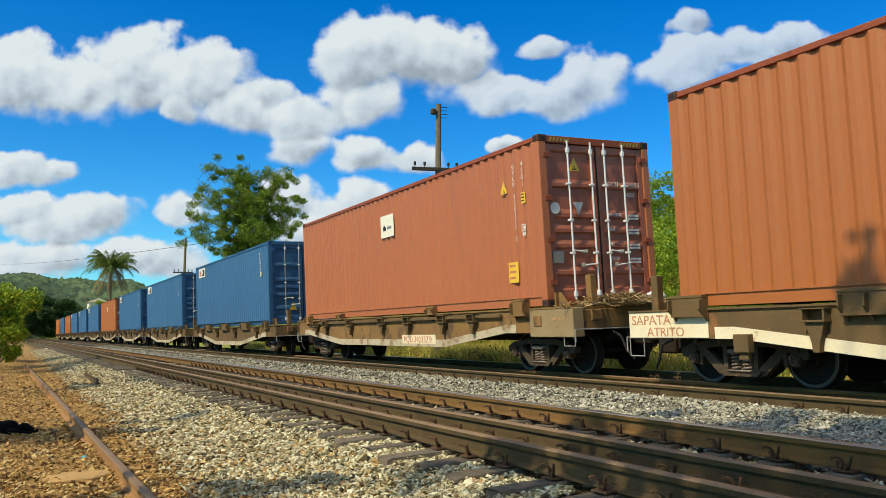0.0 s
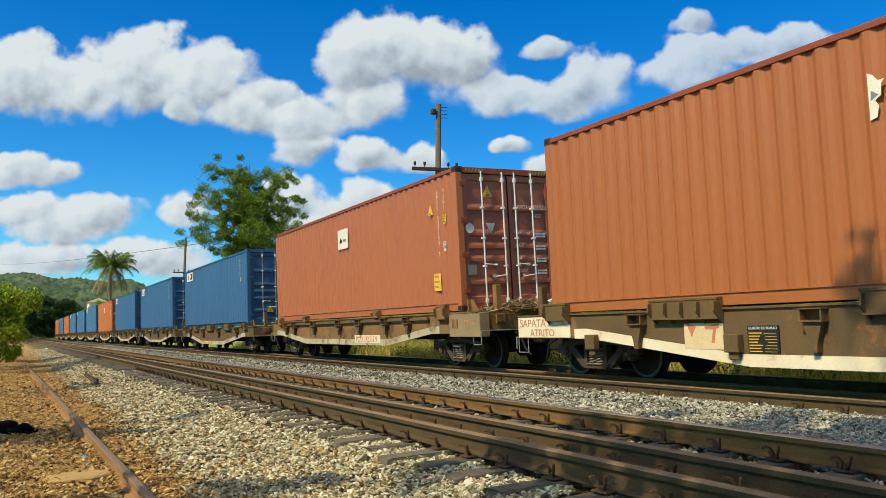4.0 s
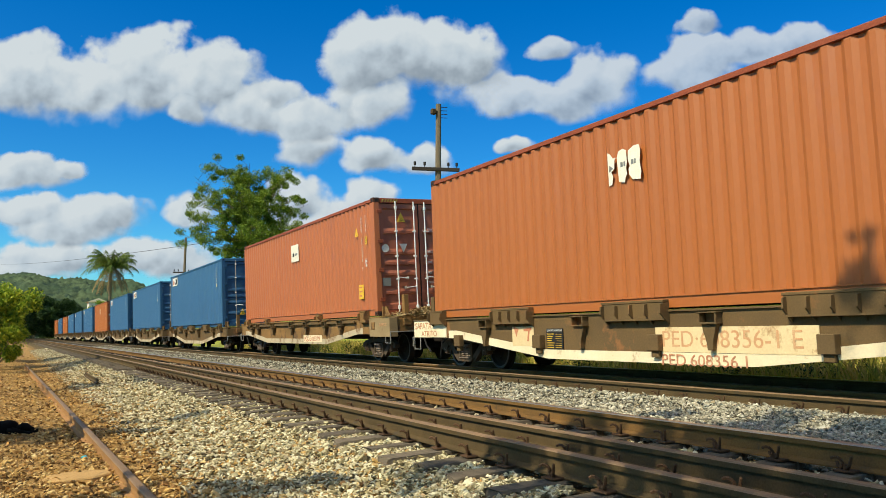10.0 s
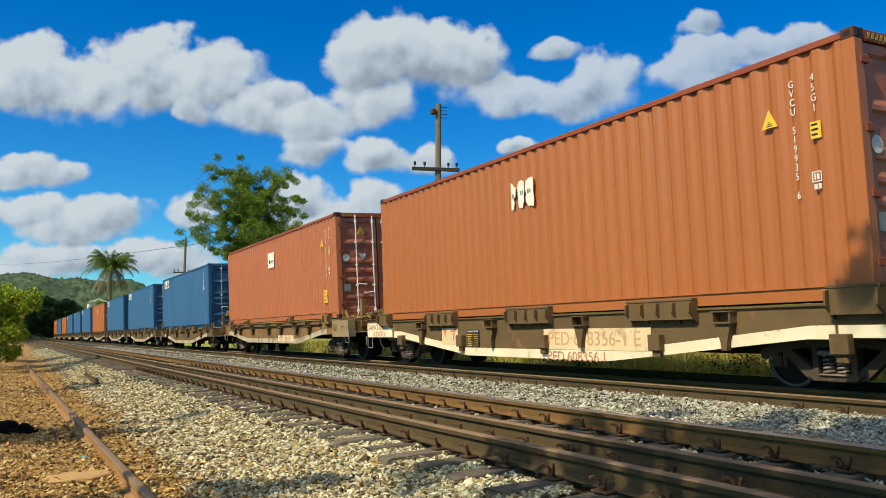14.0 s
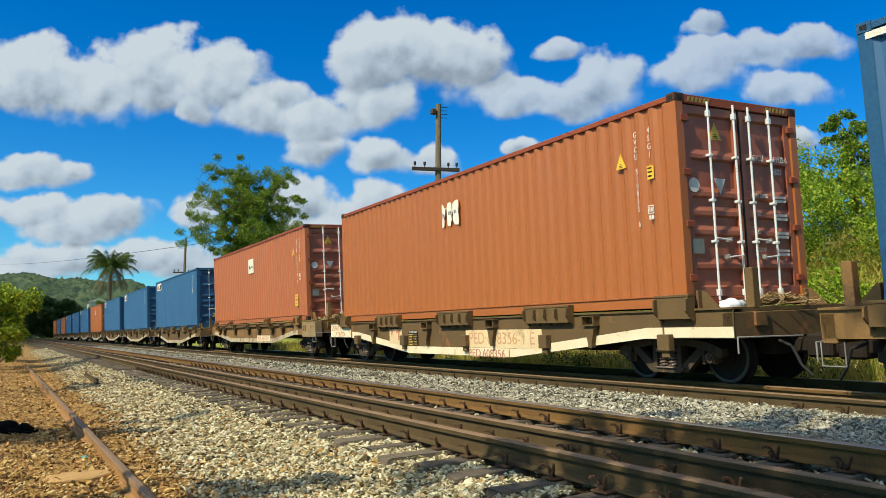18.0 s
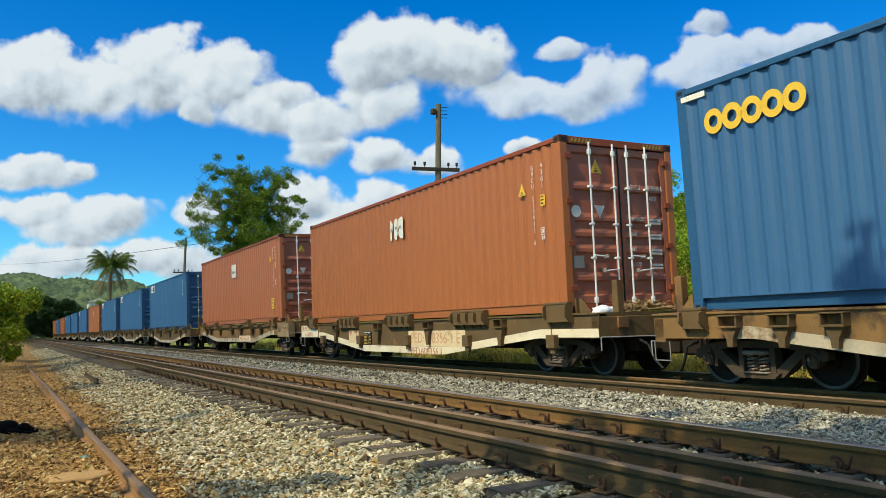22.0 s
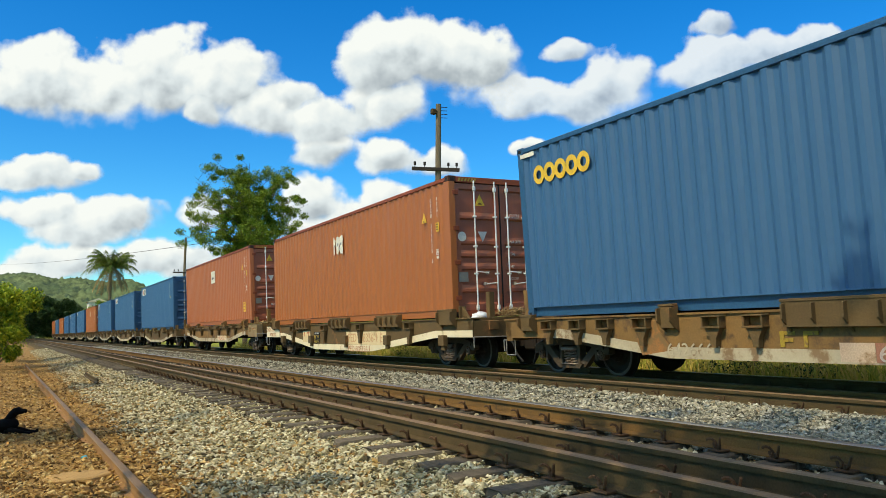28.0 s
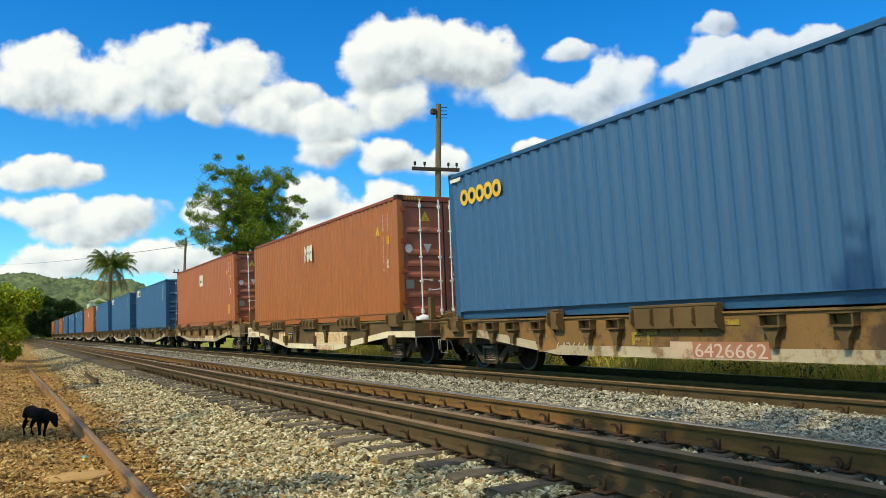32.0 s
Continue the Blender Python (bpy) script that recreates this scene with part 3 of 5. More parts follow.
def door_mesh(paint):
    """One door leaf: a frame round a panel with five deep horizontal folds."""
    bm = bmesh.new()
    h, x, inner = 2.6, 0.525, 0.43
    pts = [(0.0, 0.0), (0.12, 0.0), (0.15, 0.04)]
    for z in (0.48, 0.94, 1.20, 1.46, 1.98):
        pts += [(z - 0.13, 0.04), (z - 0.10, 0.0), (z - 0.045, 0.0), (z + 0.03, 0.04)]
    pts += [(2.46, 0.04), (2.49, 0.0), (h, 0.0)]
    rows = [[bm.verts.new((xx, y, zz)) for zz, y in pts] for xx in (-inner, inner)]
    for i in range(len(pts) - 1):
        bm.faces.new((rows[0][i], rows[0][i + 1], rows[1][i + 1], rows[1][i]))
    for s in (-1, 1):
        side = [bm.verts.new((s * x, 0.0, 0)), bm.verts.new((s * x, 0.0, h))]
        edge = rows[0 if s < 0 else 1]
        flat = [bm.verts.new((s * (inner + 0.0), 0.0, 0)), bm.verts.new((s * (inner + 0.0), 0.0, h))]
        bm.faces.new((side[0], flat[0], flat[1], side[1]))
        for i in range(len(pts) - 1):
            if pts[i][1] > 0 or pts[i + 1][1] > 0:
                a = [v for v in (edge[i], edge[i + 1])]
                f = [bm.verts.new((s * inner, 0.0, pts[i][0])), bm.verts.new((s * inner, 0.0, pts[i + 1][0]))]
                bm.faces.new((a[0], a[1], f[1], f[0]))
    box(bm, -x, x, 0.045, 0.06, 0, h)
    me = mesh_of("door", bm, paint)
    return me


WHEEL_R = 0.36


def wheelset_mesh():
    """Two wheels on an axle, metre gauge: tread, flange, dished web and hub."""
    bm = bmesh.new()
    tube(bm, (-0.86, 0, 0), (0.86, 0, 0), 0.07, seg=12)
    for s in (-1, 1):
        x = s * 0.52
        rings = [(x - s * 0.07, WHEEL_R + 0.028), (x - s * 0.04, WHEEL_R + 0.026), (x - s * 0.03, WHEEL_R + 0.004), (x + s * 0.06, WHEEL_R - 0.003), (x + s * 0.065, WHEEL_R - 0.02),
                 (x + s * 0.062, WHEEL_R - 0.05), (x + s * 0.02, WHEEL_R - 0.075), (x + s * 0.005, 0.2), (x + s * 0.03, 0.13), (x + s * 0.075, 0.12), (x + s * 0.08, 0.07)]
        vs = [[bm.verts.new((px, r * math.cos(k * math.pi / 20), r * math.sin(k * math.pi / 20))) for k in range(40)] for px, r in rings]
        for q, (a, b) in enumerate(zip(vs, vs[1:])):
            for k in range(40):
                bm.faces.new((a[k], a[(k + 1) % 40], b[(k + 1) % 40], b[k])).material_index = 1 if q in (3, 4) else 0
        bm.faces.new(vs[0])
    return mesh_of("wheelset", bm, [WHEEL, TREAD])


WHEEL = surface("wheel_steel", (0.022, 0.017, 0.013), (0.04, 0.028, 0.02), 0.75, 0.0, 3, 60, 0.6, 0.2, (0.02, 0.017, 0.015), 0.55, 3)
TREAD = surface("worn_wheel_rim", (0.12, 0.10, 0.085), (0.08, 0.065, 0.055), 0.45, 0.6, 3, 60)
WHEELSET = wheelset_mesh()


def side_frame_mesh():
    """A cast three-piece bogie side frame: arched top member, diagonal arms, spring pocket and bearing pedestals."""
    bm = bmesh.new()
    prism(bm, [(-0.98, 0.11), (-0.80, 0.19), (-0.42, 0.24), (0.42, 0.24), (0.80, 0.19), (0.98, 0.11), (0.98, 0.02), (0.90, 0.0), (0.80, 0.09), (0.40, 0.15), (-0.40, 0.15), (-0.80, 0.09), (-0.90, 0.0), (-0.98, 0.02)], -0.06, 0.06, "x")
    for s in (-1, 1):
        prism(bm, [(s * 0.72, 0.12), (s * 0.60, 0.16), (s * 0.22, -0.15), (s * 0.24, -0.22), (s * 0.36, -0.20)], -0.05, 0.05, "x")
        prism(bm, [(s * 0.20, 0.18), (s * 0.27, 0.18), (s * 0.27, -0.16), (s * 0.20, -0.16)], -0.065, 0.065, "x")
        prism(bm, [(s * 0.62, 0.14), (s * 0.67, 0.14), (s * 0.68, -0.09), (s * 0.63, -0.09)], -0.05, 0.05, "x")
        prism(bm, [(s * 0.70, 0.14), (s * 0.86, 0.14), (s * 0.86, 0.085), (s * 0.70, 0.085)], -0.08, 0.08, "x")
    prism(bm, [(-0.34, -0.15), (0.34, -0.15), (0.26, -0.22), (-0.26, -0.22)], -0.09, 0.09, "x")
    return mesh_of("side_frame", bm, SIDECAST)


def spring_mesh():
    """A pair of coil springs under the end of the bolster."""
    bm = bmesh.new()
    for y in (-0.085, 0.085):
        n, turns, r, hgt = 50, 4.5, 0.062, 0.20
        p = [(r * math.cos(t / n * turns * 2 * math.pi), y + r * math.sin(t / n * turns * 2 * math.pi), -0.14 + hgt * t / n) for t in range(n + 1)]
        for a, b in zip(p, p[1:]):
            tube(bm, a, b, 0.017, seg=5, cap=False)
    box(bm, -0.10, 0.09, -0.17, 0.17, 0.065, 0.12, 0.012)
    box(bm, -0.09, 0.09, -0.17, 0.17, -0.16, -0.14)
    return mesh_of("spring", bm, SPRING, True)


SPRING = surface("spring_steel", (0.28, 0.22, 0.17), (0.18, 0.13, 0.10), 0.6, 0.2, 4, 60)
BEARINGPAINT = surface("chipped_bearing_paint", (0.10, 0.06, 0.035), (0.06, 0.04, 0.026), 0.7, 0, 6, 60, 0.6, 0.2, (0.52, 0.36, 0.27), 0.56, 7)
SIDEFRAME, SPRINGS = side_frame_mesh(), spring_mesh()
BEARING = mesh_of("bearing_cap", tubes(((-0.09, 0, 0), (0.03, 0, 0), 0.085), ((0.03, 0, 0), (0.05, 0, 0), 0.068), ((0.05, 0.035, 0.0), (0.062, 0.035, 0.0), 0.012), ((0.05, -0.018, 0.03), (0.062, -0.018, 0.03), 0.012), ((0.05, -0.018, -0.03), (0.062, -0.018, -0.03), 0.012), seg=14), BEARINGPAINT)


def build_bogie(wagon, y, drop, turning):
    """A two-axle bogie; drop is the rail's height in the wagon's space."""
    b = part("bogie", boxes((-0.82, 0.82, -0.14, 0.14, 0.02, 0.2), (-0.45, 0.45, -0.28, 0.28, 0.1, 0.28), bevel=0.02), DARKIRON, wagon, at=pose(0, y, drop + WHEEL_R))
    for s in (-1, 1):
        part("side_frame", SIDEFRAME, None, b, at=pose(s * 0.84, 0, 0))
        part("spring", SPRINGS, None, b, at=pose(s * 0.86, 0, 0, 0, 0, 0 if s < 0 else 180))
        for k in (-0.78, 0.78):
            part("bearing_cap", BEARING, None, b, at=pose(s * 0.87, k, 0, 0, 0, 0 if s > 0 else 180))
    for k in (-0.78, 0.78):
        ws = part("wheelset", WHEELSET, None, b, at=pose(0, k, 0))
        if turning:
            TURNERS.append((ws, k))
    return b


TURNERS = []


def bracket(wagon, y0, y1, z0, z1, ribs, paint, x=-1.2):
    """A ribbed container guide welded to the side sill."""
    b = part("guide_bracket", boxes((x - 0.10, x - 0.075, y0, y1, z0 + 0.06, z1 - 0.02), (x - 0.11, x + 0.0, y0 - 0.01, y1 + 0.01, z1 - 0.035, z1), bevel=0.004), paint, wagon)
    for i in range(ribs):
        y = y0 + (y1 - y0) * (i / max(1, ribs - 1)) * 0.97
        part("rib", outline_plate([(x, z1 - 0.03), (x - 0.16, z1 - 0.06), (x - 0.17, z0 + 0.16), (x - 0.012, z0)], y - 0.012, y + 0.012, "y"), paint, b)
    return b


def end_gear(wagon, y_end, s, paint):
    """Headstock, coupler, hose, step and handrail at one end; s is +1 at the doors' end facing -y, -1 at the other."""
    part("headstock", boxes((-1.2, 1.2, min(y_end, y_end + s * 0.18), max(y_end, y_end + s * 0.18), 0.60, 0.93), bevel=0.01), paint, wagon)
    cp = part("coupler", boxes((-0.09, 0.09, y_end - 0.35 * (s > 0) - 0.0, y_end + 0.35 * (s < 0), 0.38, 0.58), (-0.17, 0.13, y_end - s * 0.38 - 0.18, y_end - s * 0.38 + 0.18, 0.33, 0.63), bevel=0.03), DARKIRON, wagon)
    part("uncoupling_rod", tubes(((-1.22, y_end - s * 0.06, 0.62), (-1.22, y_end - s * 0.06, 0.42), 0.011), ((-1.22, y_end - s * 0.06, 0.62), (-0.1, y_end - s * 0.12, 0.60), 0.011)), DULL, wagon)
    hose = [(-0.4, y_end, 0.55), (-0.42, y_end - s * 0.2, 0.48), (-0.4, y_end - s * 0.3, 0.25), (-0.36, y_end - s * 0.42, 0.12)]
    part("brake_hose", tubes(*[(a, b, 0.02) for a, b in zip(hose, hose[1:])], seg=8), BLACK, wagon)
    if s > 0 and y_end > -0.8 and y_end < -0.7:
        return
    st = y_end + s * 0.12
    part("step", tubes(((-1.2, st - 0.14, 0.62), (-1.2, st - 0.14, 0.36), 0.008), ((-1.2, st + 0.14, 0.62), (-1.2, st + 0.14, 0.36), 0.008), ((-1.2, st - 0.14, 0.36), (-1.2, st + 0.14, 0.36), 0.008)), DULL, wagon)


def sill_outline(y0, y1, a, b, c, d, top, shoulder, low):
    return [(y0, top), (y1, top), (y1, shoulder), (d, shoulder), (c, low), (b, low), (a, shoulder), (y0, shoulder)]


def build_wagon(label, paint, stripe, y0, y1, kinks, top, shoulder, low, drop, details, turning):
    """A container flat wagon with fish-belly side sills; container base at z = 1, doors' end of the load at y = 0."""
    g = thing("flat_wagon", label, "railway wagon", "wagons of the train")
    a, b, c, d = kinks
    for s in (-1, 1):
        x = s * 1.2
        web = part("side_sill", outline_plate(sill_outline(y0, y1, a, b, c, d, top, shoulder, low), min(x, x - s * 0.02), max(x, x - s * 0.02)), paint, g)
        part("top_flange", boxes((min(x + s * 0.03, x - s * 0.16), max(x + s * 0.03, x - s * 0.16), y0, y1, top, top + 0.025)), paint, web)
        w = 0.15
        st = [(a - 0.35, shoulder), (a, shoulder), (b, low), (c, low), (d, shoulder), (d + 0.35, shoulder), (d + 0.35, shoulder + w), (d + 0.05, shoulder + w), (c + 0.1, low + w), (b - 0.1, low + w), (a - 0.05, shoulder + w), (a - 0.35, shoulder + w)]
        part("lower_flange", outline_plate(st, min(x + s * 0.012, x + s * 0.002), max(x + s * 0.012, x + s * 0.002)), stripe, web, "chalky white painted stripe")
    part("centre_sill", boxes((-0.35, 0.35, y0 + 0.1, y1 - 0.1, low + 0.1, top - 0.02)), DARKIRON, g)
    bearer = mesh_of("cross_bearer", boxes((-1.18, 1.18, -0.05, 0.05, shoulder + 0.05, top - 0.01)), DARKIRON)
    for i in range(12):
        part("cross_bearer", bearer, None, g, at=pose(0, y0 + 0.2 + i * (y1 - y0 - 0.4) / 11, 0))
    part("deck_plate", boxes((-1.03, 1.03, y0 + 0.02, y1 - 0.02, top - 0.03, top + 0.022)), paint, g)
    end_gear(g, y0, 1, paint)
    end_gear(g, y1, -1, paint)
    part("coupler_shank", boxes((-0.08, 0.08, y0 - 0.62, y0 + 0.3, 0.4, 0.55), (-0.08, 0.08, y1 - 0.3, y1 + 0.62, 0.4, 0.55)), DARKIRON, g)
    for y in (0.75, 11.55):
        build_bogie(g, y, drop, turning)
    for y, s in ((y0, 1), (y1, -1)):
        part("end_stake", boxes((-0.79, -0.67, min(y + s * 0.02, y + s * 0.15), max(y + s * 0.02, y + s * 0.15), top, top + 0.52), bevel=0.008), paint, g)
        part("stake_socket", boxes((-0.84, -0.62, min(y - s * 0.03, y + s * 0.2), max(y - s * 0.03, y + s * 0.2), top - 0.22, top - 0.04), bevel=0.01), paint, g)
        e = -0.12 if s > 0 else L + 0.12
        for x in (-1, 1):
            k = part("corner_stop", boxes((min(x * 0.98, x * 1.14), max(x * 0.98, x * 1.14), min(e, e + s * 0.04), max(e, e + s * 0.04), top + 0.02, top + 0.26), bevel=0.004), paint, g)
            part("gusset", outline_plate([(e - s * 0.28, top + 0.02), (e, top + 0.02), (e, top + 0.25), (e - s * 0.05, top + 0.25)], x * 1.05, x * 1.075), paint, k)
    details(g)
    return g


SIDE_X = -W / 2 - 0.006


def vertical_code(c, y, z, words, size, step):
    """Characters one under another on the near side."""
    for i, ch in enumerate(words):
        if ch != " ":
            lettering("lettering", ch, size, LETTER, c, on_side(y, z - i * step, SIDE_X), squeeze=0.8, align="CENTER")


def warning_triangle(c, at, s):
    part("warning_sticker", outline_plate([(-s / 2, 0), (s / 2, 0), (0, s)], 0, 0.003, "z"), YELLOW, c, "yellow triangular warning sticker", at=at)
    part("sticker_print", boxes((-s * 0.07, s * 0.07, s * 0.3, s * 0.34, 0.003, 0.005), (-s * 0.16, s * 0.16, s * 0.18, s * 0.22, 0.003, 0.005), (-s * 0.2, s * 0.2, s * 0.08, s * 0.12, 0.003, 0.005)), BLACK, c, at=at)


def plate(c, name, at, w, h, material, label="", rows=0, ink=None):
    p = part(name, boxes((-w / 2, w / 2, 0, h, 0, 0.003)), material, c, label, at=at)
    if rows:
        bm = bmesh.new()
        rng = random.Random(rows)
        for i in range(rows):
            z = h * (i + 0.6) / (rows + 0.4)
            x1 = w * (rng.uniform(0.1, 0.4))
            box(bm, -w * 0.4, x1, z, z + h * 0.35 / rows, 0.003, 0.005)
        part("print", bm, ink or BLACK, p)
    return p


def door_marks(c, digits):
    lettering("lettering", "GVCU", 0.125, LETTER, c, on_end(0.235, 2.06, 0.024), squeeze=0.72)
    lettering("lettering", digits, 0.125, LETTER, c, on_end(0.64, 2.06, 0.024), squeeze=0.72)
    lettering("lettering", "45G1", 0.115, LETTER, c, on_end(0.66, 1.88, 0.024), squeeze=0.72)
    for z, words in ((1.53, "MAX GROSS"), (1.27, "TARE"), (1.01, "NET"), (0.76, "CU.CAP")):
        lettering("lettering", words, 0.085, LETTER, c, on_end(0.225, z, 0.024), squeeze=0.62)
        part("marking", boxes(*[(0.66, 0.90, 0.022, 0.026, z - k * 0.055, z - k * 0.055 + 0.035) for k in range(2)]), LETTER, c, "worn white weight markings")
    d = bmesh.new()
    bmesh.ops.create_circle(d, cap_ends=True, segments=20, radius=0.1, matrix=on_end(-0.93, 1.65, 0.022))
    part("round_patch", d, LETTER, c, "round white patch on the door")
    part("triangle_patch", outline_plate([(-0.11, 0.1), (0.11, 0.1), (0, -0.12)], 0, 0.003, "z"), LETTER, c, at=on_end(-0.44, 1.66, 0.024))
    part("data_plate", boxes((-0.11, 0.11, 0, 0.2, 0, 0.006)), GREYPLATE, c, "small grey data plate", at=on_end(-0.93, 0.72, 0.022))
    warning_triangle(c, on_end(-0.48, 2.30, 0.022), 0.24)
    for x0 in (-1.0, 0.55):
        for i in range(6):
            part("hazard_stripe", outline_plate([(0, 0), (0.04, 0), (0.07, 0.07), (0.03, 0.07)], 0, 0.003, "z"), HAZARD, c, at=on_end(x0 + i * 0.075, H - 0.105, -0.002))


def orange_marks(digits, sticker):
    def f(c):
        vertical_code(c, 0.79, 2.44, "GVCU " + digits, 0.12, 0.106)
        vertical_code(c, 0.52, 2.45, "45G1", 0.12, 0.115)
        warning_triangle(c, on_side(1.11, 2.05, SIDE_X), 0.22)
        plate(c, "height_sticker", on_side(0.52, 1.80, SIDE_X), 0.13, 0.19, YELLOW, "yellow height sticker", 3)
        part("approval_mark", boxes((-0.06, 0.06, 0, 0.012, 0, 0.003), (-0.06, 0.06, 0.108, 0.12, 0, 0.003), (-0.06, -0.048, 0, 0.12, 0, 0.003), (0.048, 0.06, 0, 0.12, 0, 0.003), (-0.03, -0.015, 0.025, 0.095, 0, 0.003), (0.0, 0.03, 0.03, 0.09, 0, 0.003), (-0.04, 0.0, -0.08, -0.02, 0, 0.003), (0.012, 0.05, -0.08, -0.02, 0, 0.003)), LETTER, c, at=on_side(0.55, 1.32, SIDE_X))
        if sticker == "whole":
            p = plate(c, "company_sticker", on_side(6.13, 1.83, SIDE_X), 0.72, 0.52, STICKER, "cream rectangular company sticker", 0)
            part("emblem", outline_plate([(-0.22, 0.16), (-0.06, 0.16), (-0.06, 0.22), (-0.16, 0.30), (-0.22, 0.24)], 0.003, 0.006, "z"), BLACK, p)
            part("emblem_bar", boxes((0.0, 0.24, 0.18, 0.25, 0.003, 0.006)), GREYPLATE, p)
            plate(c, "caution_sticker", on_side(0.93, 0.45, SIDE_X), 0.3, 0.36, YELLOW, "yellow caution sticker", 3, REDLETTER)
        else:
            scraps = (((0, 0), (0.07, 0.02), (0.09, 0.14), (0.06, 0.2), (0.12, 0.24), (0.13, 0.36), (0.16, 0.40), (0.1, 0.40), (0.05, 0.47), (0, 0.5)),
                      ((0.2, 0.03), (0.31, 0.0), (0.33, 0.08), (0.36, 0.12), (0.345, 0.2), (0.37, 0.3), (0.36, 0.46), (0.3, 0.5), (0.22, 0.48), (0.18, 0.40), (0.19, 0.2)),
                      ((0.4, 0.1), (0.46, 0.02), (0.6, 0.0), (0.62, 0.1), (0.6, 0.25), (0.62, 0.4), (0.6, 0.5), (0.5, 0.5), (0.4, 0.45), (0.385, 0.32), (0.42, 0.22), (0.39, 0.18)))
            for shape in scraps:
                p = part("sticker_remnant", outline_plate([(1.12 * x, z) for x, z in shape], 0, 0.003, "z"), STICKER, c, "torn cream sticker remnant", at=on_side(6.56, 1.84, SIDE_X))
                if shape[0][0] == 0:
                    part("emblem", outline_plate([(0.02, 0.2), (0.11, 0.25), (0.03, 0.31)], 0.003, 0.005, "z"), GREYPLATE, p)
                else:
                    x = 1.12 * shape[0][0]
                    part("emblem", boxes((x + 0.05, x + 0.10, 0.24, 0.31, 0.003, 0.005), (x + 0.115, x + 0.15, 0.24, 0.31, 0.003, 0.005)), GREYPLATE, p)
        door_marks(c, digits)
    return f


def ring_glyph(c, y, z, r, gap):
    """A plain yellow ring, open where gap says."""
    bm = bmesh.new()
    n = 28
    vs = []
    for i in range(n + 1):
        a = gap[0] + (gap[1] - gap[0]) * i / n
        vs.append([bm.verts.new((k * r * 0.95 * math.cos(a), k * r * math.sin(a), 0.0)) for k in (1.08, 0.5)])
    for p, q in zip(vs, vs[1:]):
        bm.faces.new((p[0], q[0], q[1], p[1]))
    part("emblem", bm, YELLOW, c, "yellow painted emblem shapes", at=on_side(y, z, SIDE_X - 0.002))


def blue_marks(big):
    def f(c):
        if big:
            for i in range(5):
                ring_glyph(c, 11.60 - i * 0.29, 2.355, 0.15 if i else 0.145, (0.0, 2 * math.pi))
            part("company_sticker", boxes((-0.2, 0.2, 0, 0.07, 0, 0.003)), STICKER, c, "torn strip of pale sticker", at=on_side(11.9, H - 0.19, SIDE_X))
        else:
            p = part("company_sticker", boxes((-0.7, 0.7, 0, 0.42, 0, 0.003)), LETTER, c, "white sticker with a dark emblem", at=on_side(L - 1.4, 2.33, SIDE_X))
            part("emblem", outline_plate([(-0.1, 0.06), (0.5, 0.06), (0.58, 0.2), (0.5, 0.34), (0.1, 0.34), (0.3, 0.2)], 0.003, 0.006, "z"), BLACK, p)
            part("emblem", outline_plate([(-0.55, 0.08), (-0.25, 0.08), (-0.1, 0.2), (-0.3, 0.32), (-0.5, 0.3)], 0.003, 0.006, "z"), REDLETTER, p)
            part("height_sticker", boxes((-0.05, 0.05, 0, 0.12, 0, 0.003)), YELLOW, c, at=on_side(0.9, 1.75, SIDE_X))
            bm = bmesh.new()
            for i in range(8):
                box(bm, -0.03, 0.03, -i * 0.11, -i * 0.11 + 0.07, 0, 0.003)
            part("marking", bm, LETTER, c, "worn white column of characters", at=on_side(1.0, 2.5, SIDE_X))
            warning_triangle(c, on_end(-0.38, 0.5, -0.04), 0.26)
    return f


def add_mover(ob, offset, lean, pivot_z, lift):
    MOVERS.append((ob, offset, lean, pivot_z, lift))


def plain_details(g):
    for a, b in ((0.1, 0.5), (2.6, 3.6), (5.8, 6.9), (8.9, 9.9), (11.7, 12.1)):
        bracket(g, a, b, 0.8, 1.13, 2, BROWN)
    stake_pockets(g, (1.6, 4.7, 7.8, 10.7), BROWN)


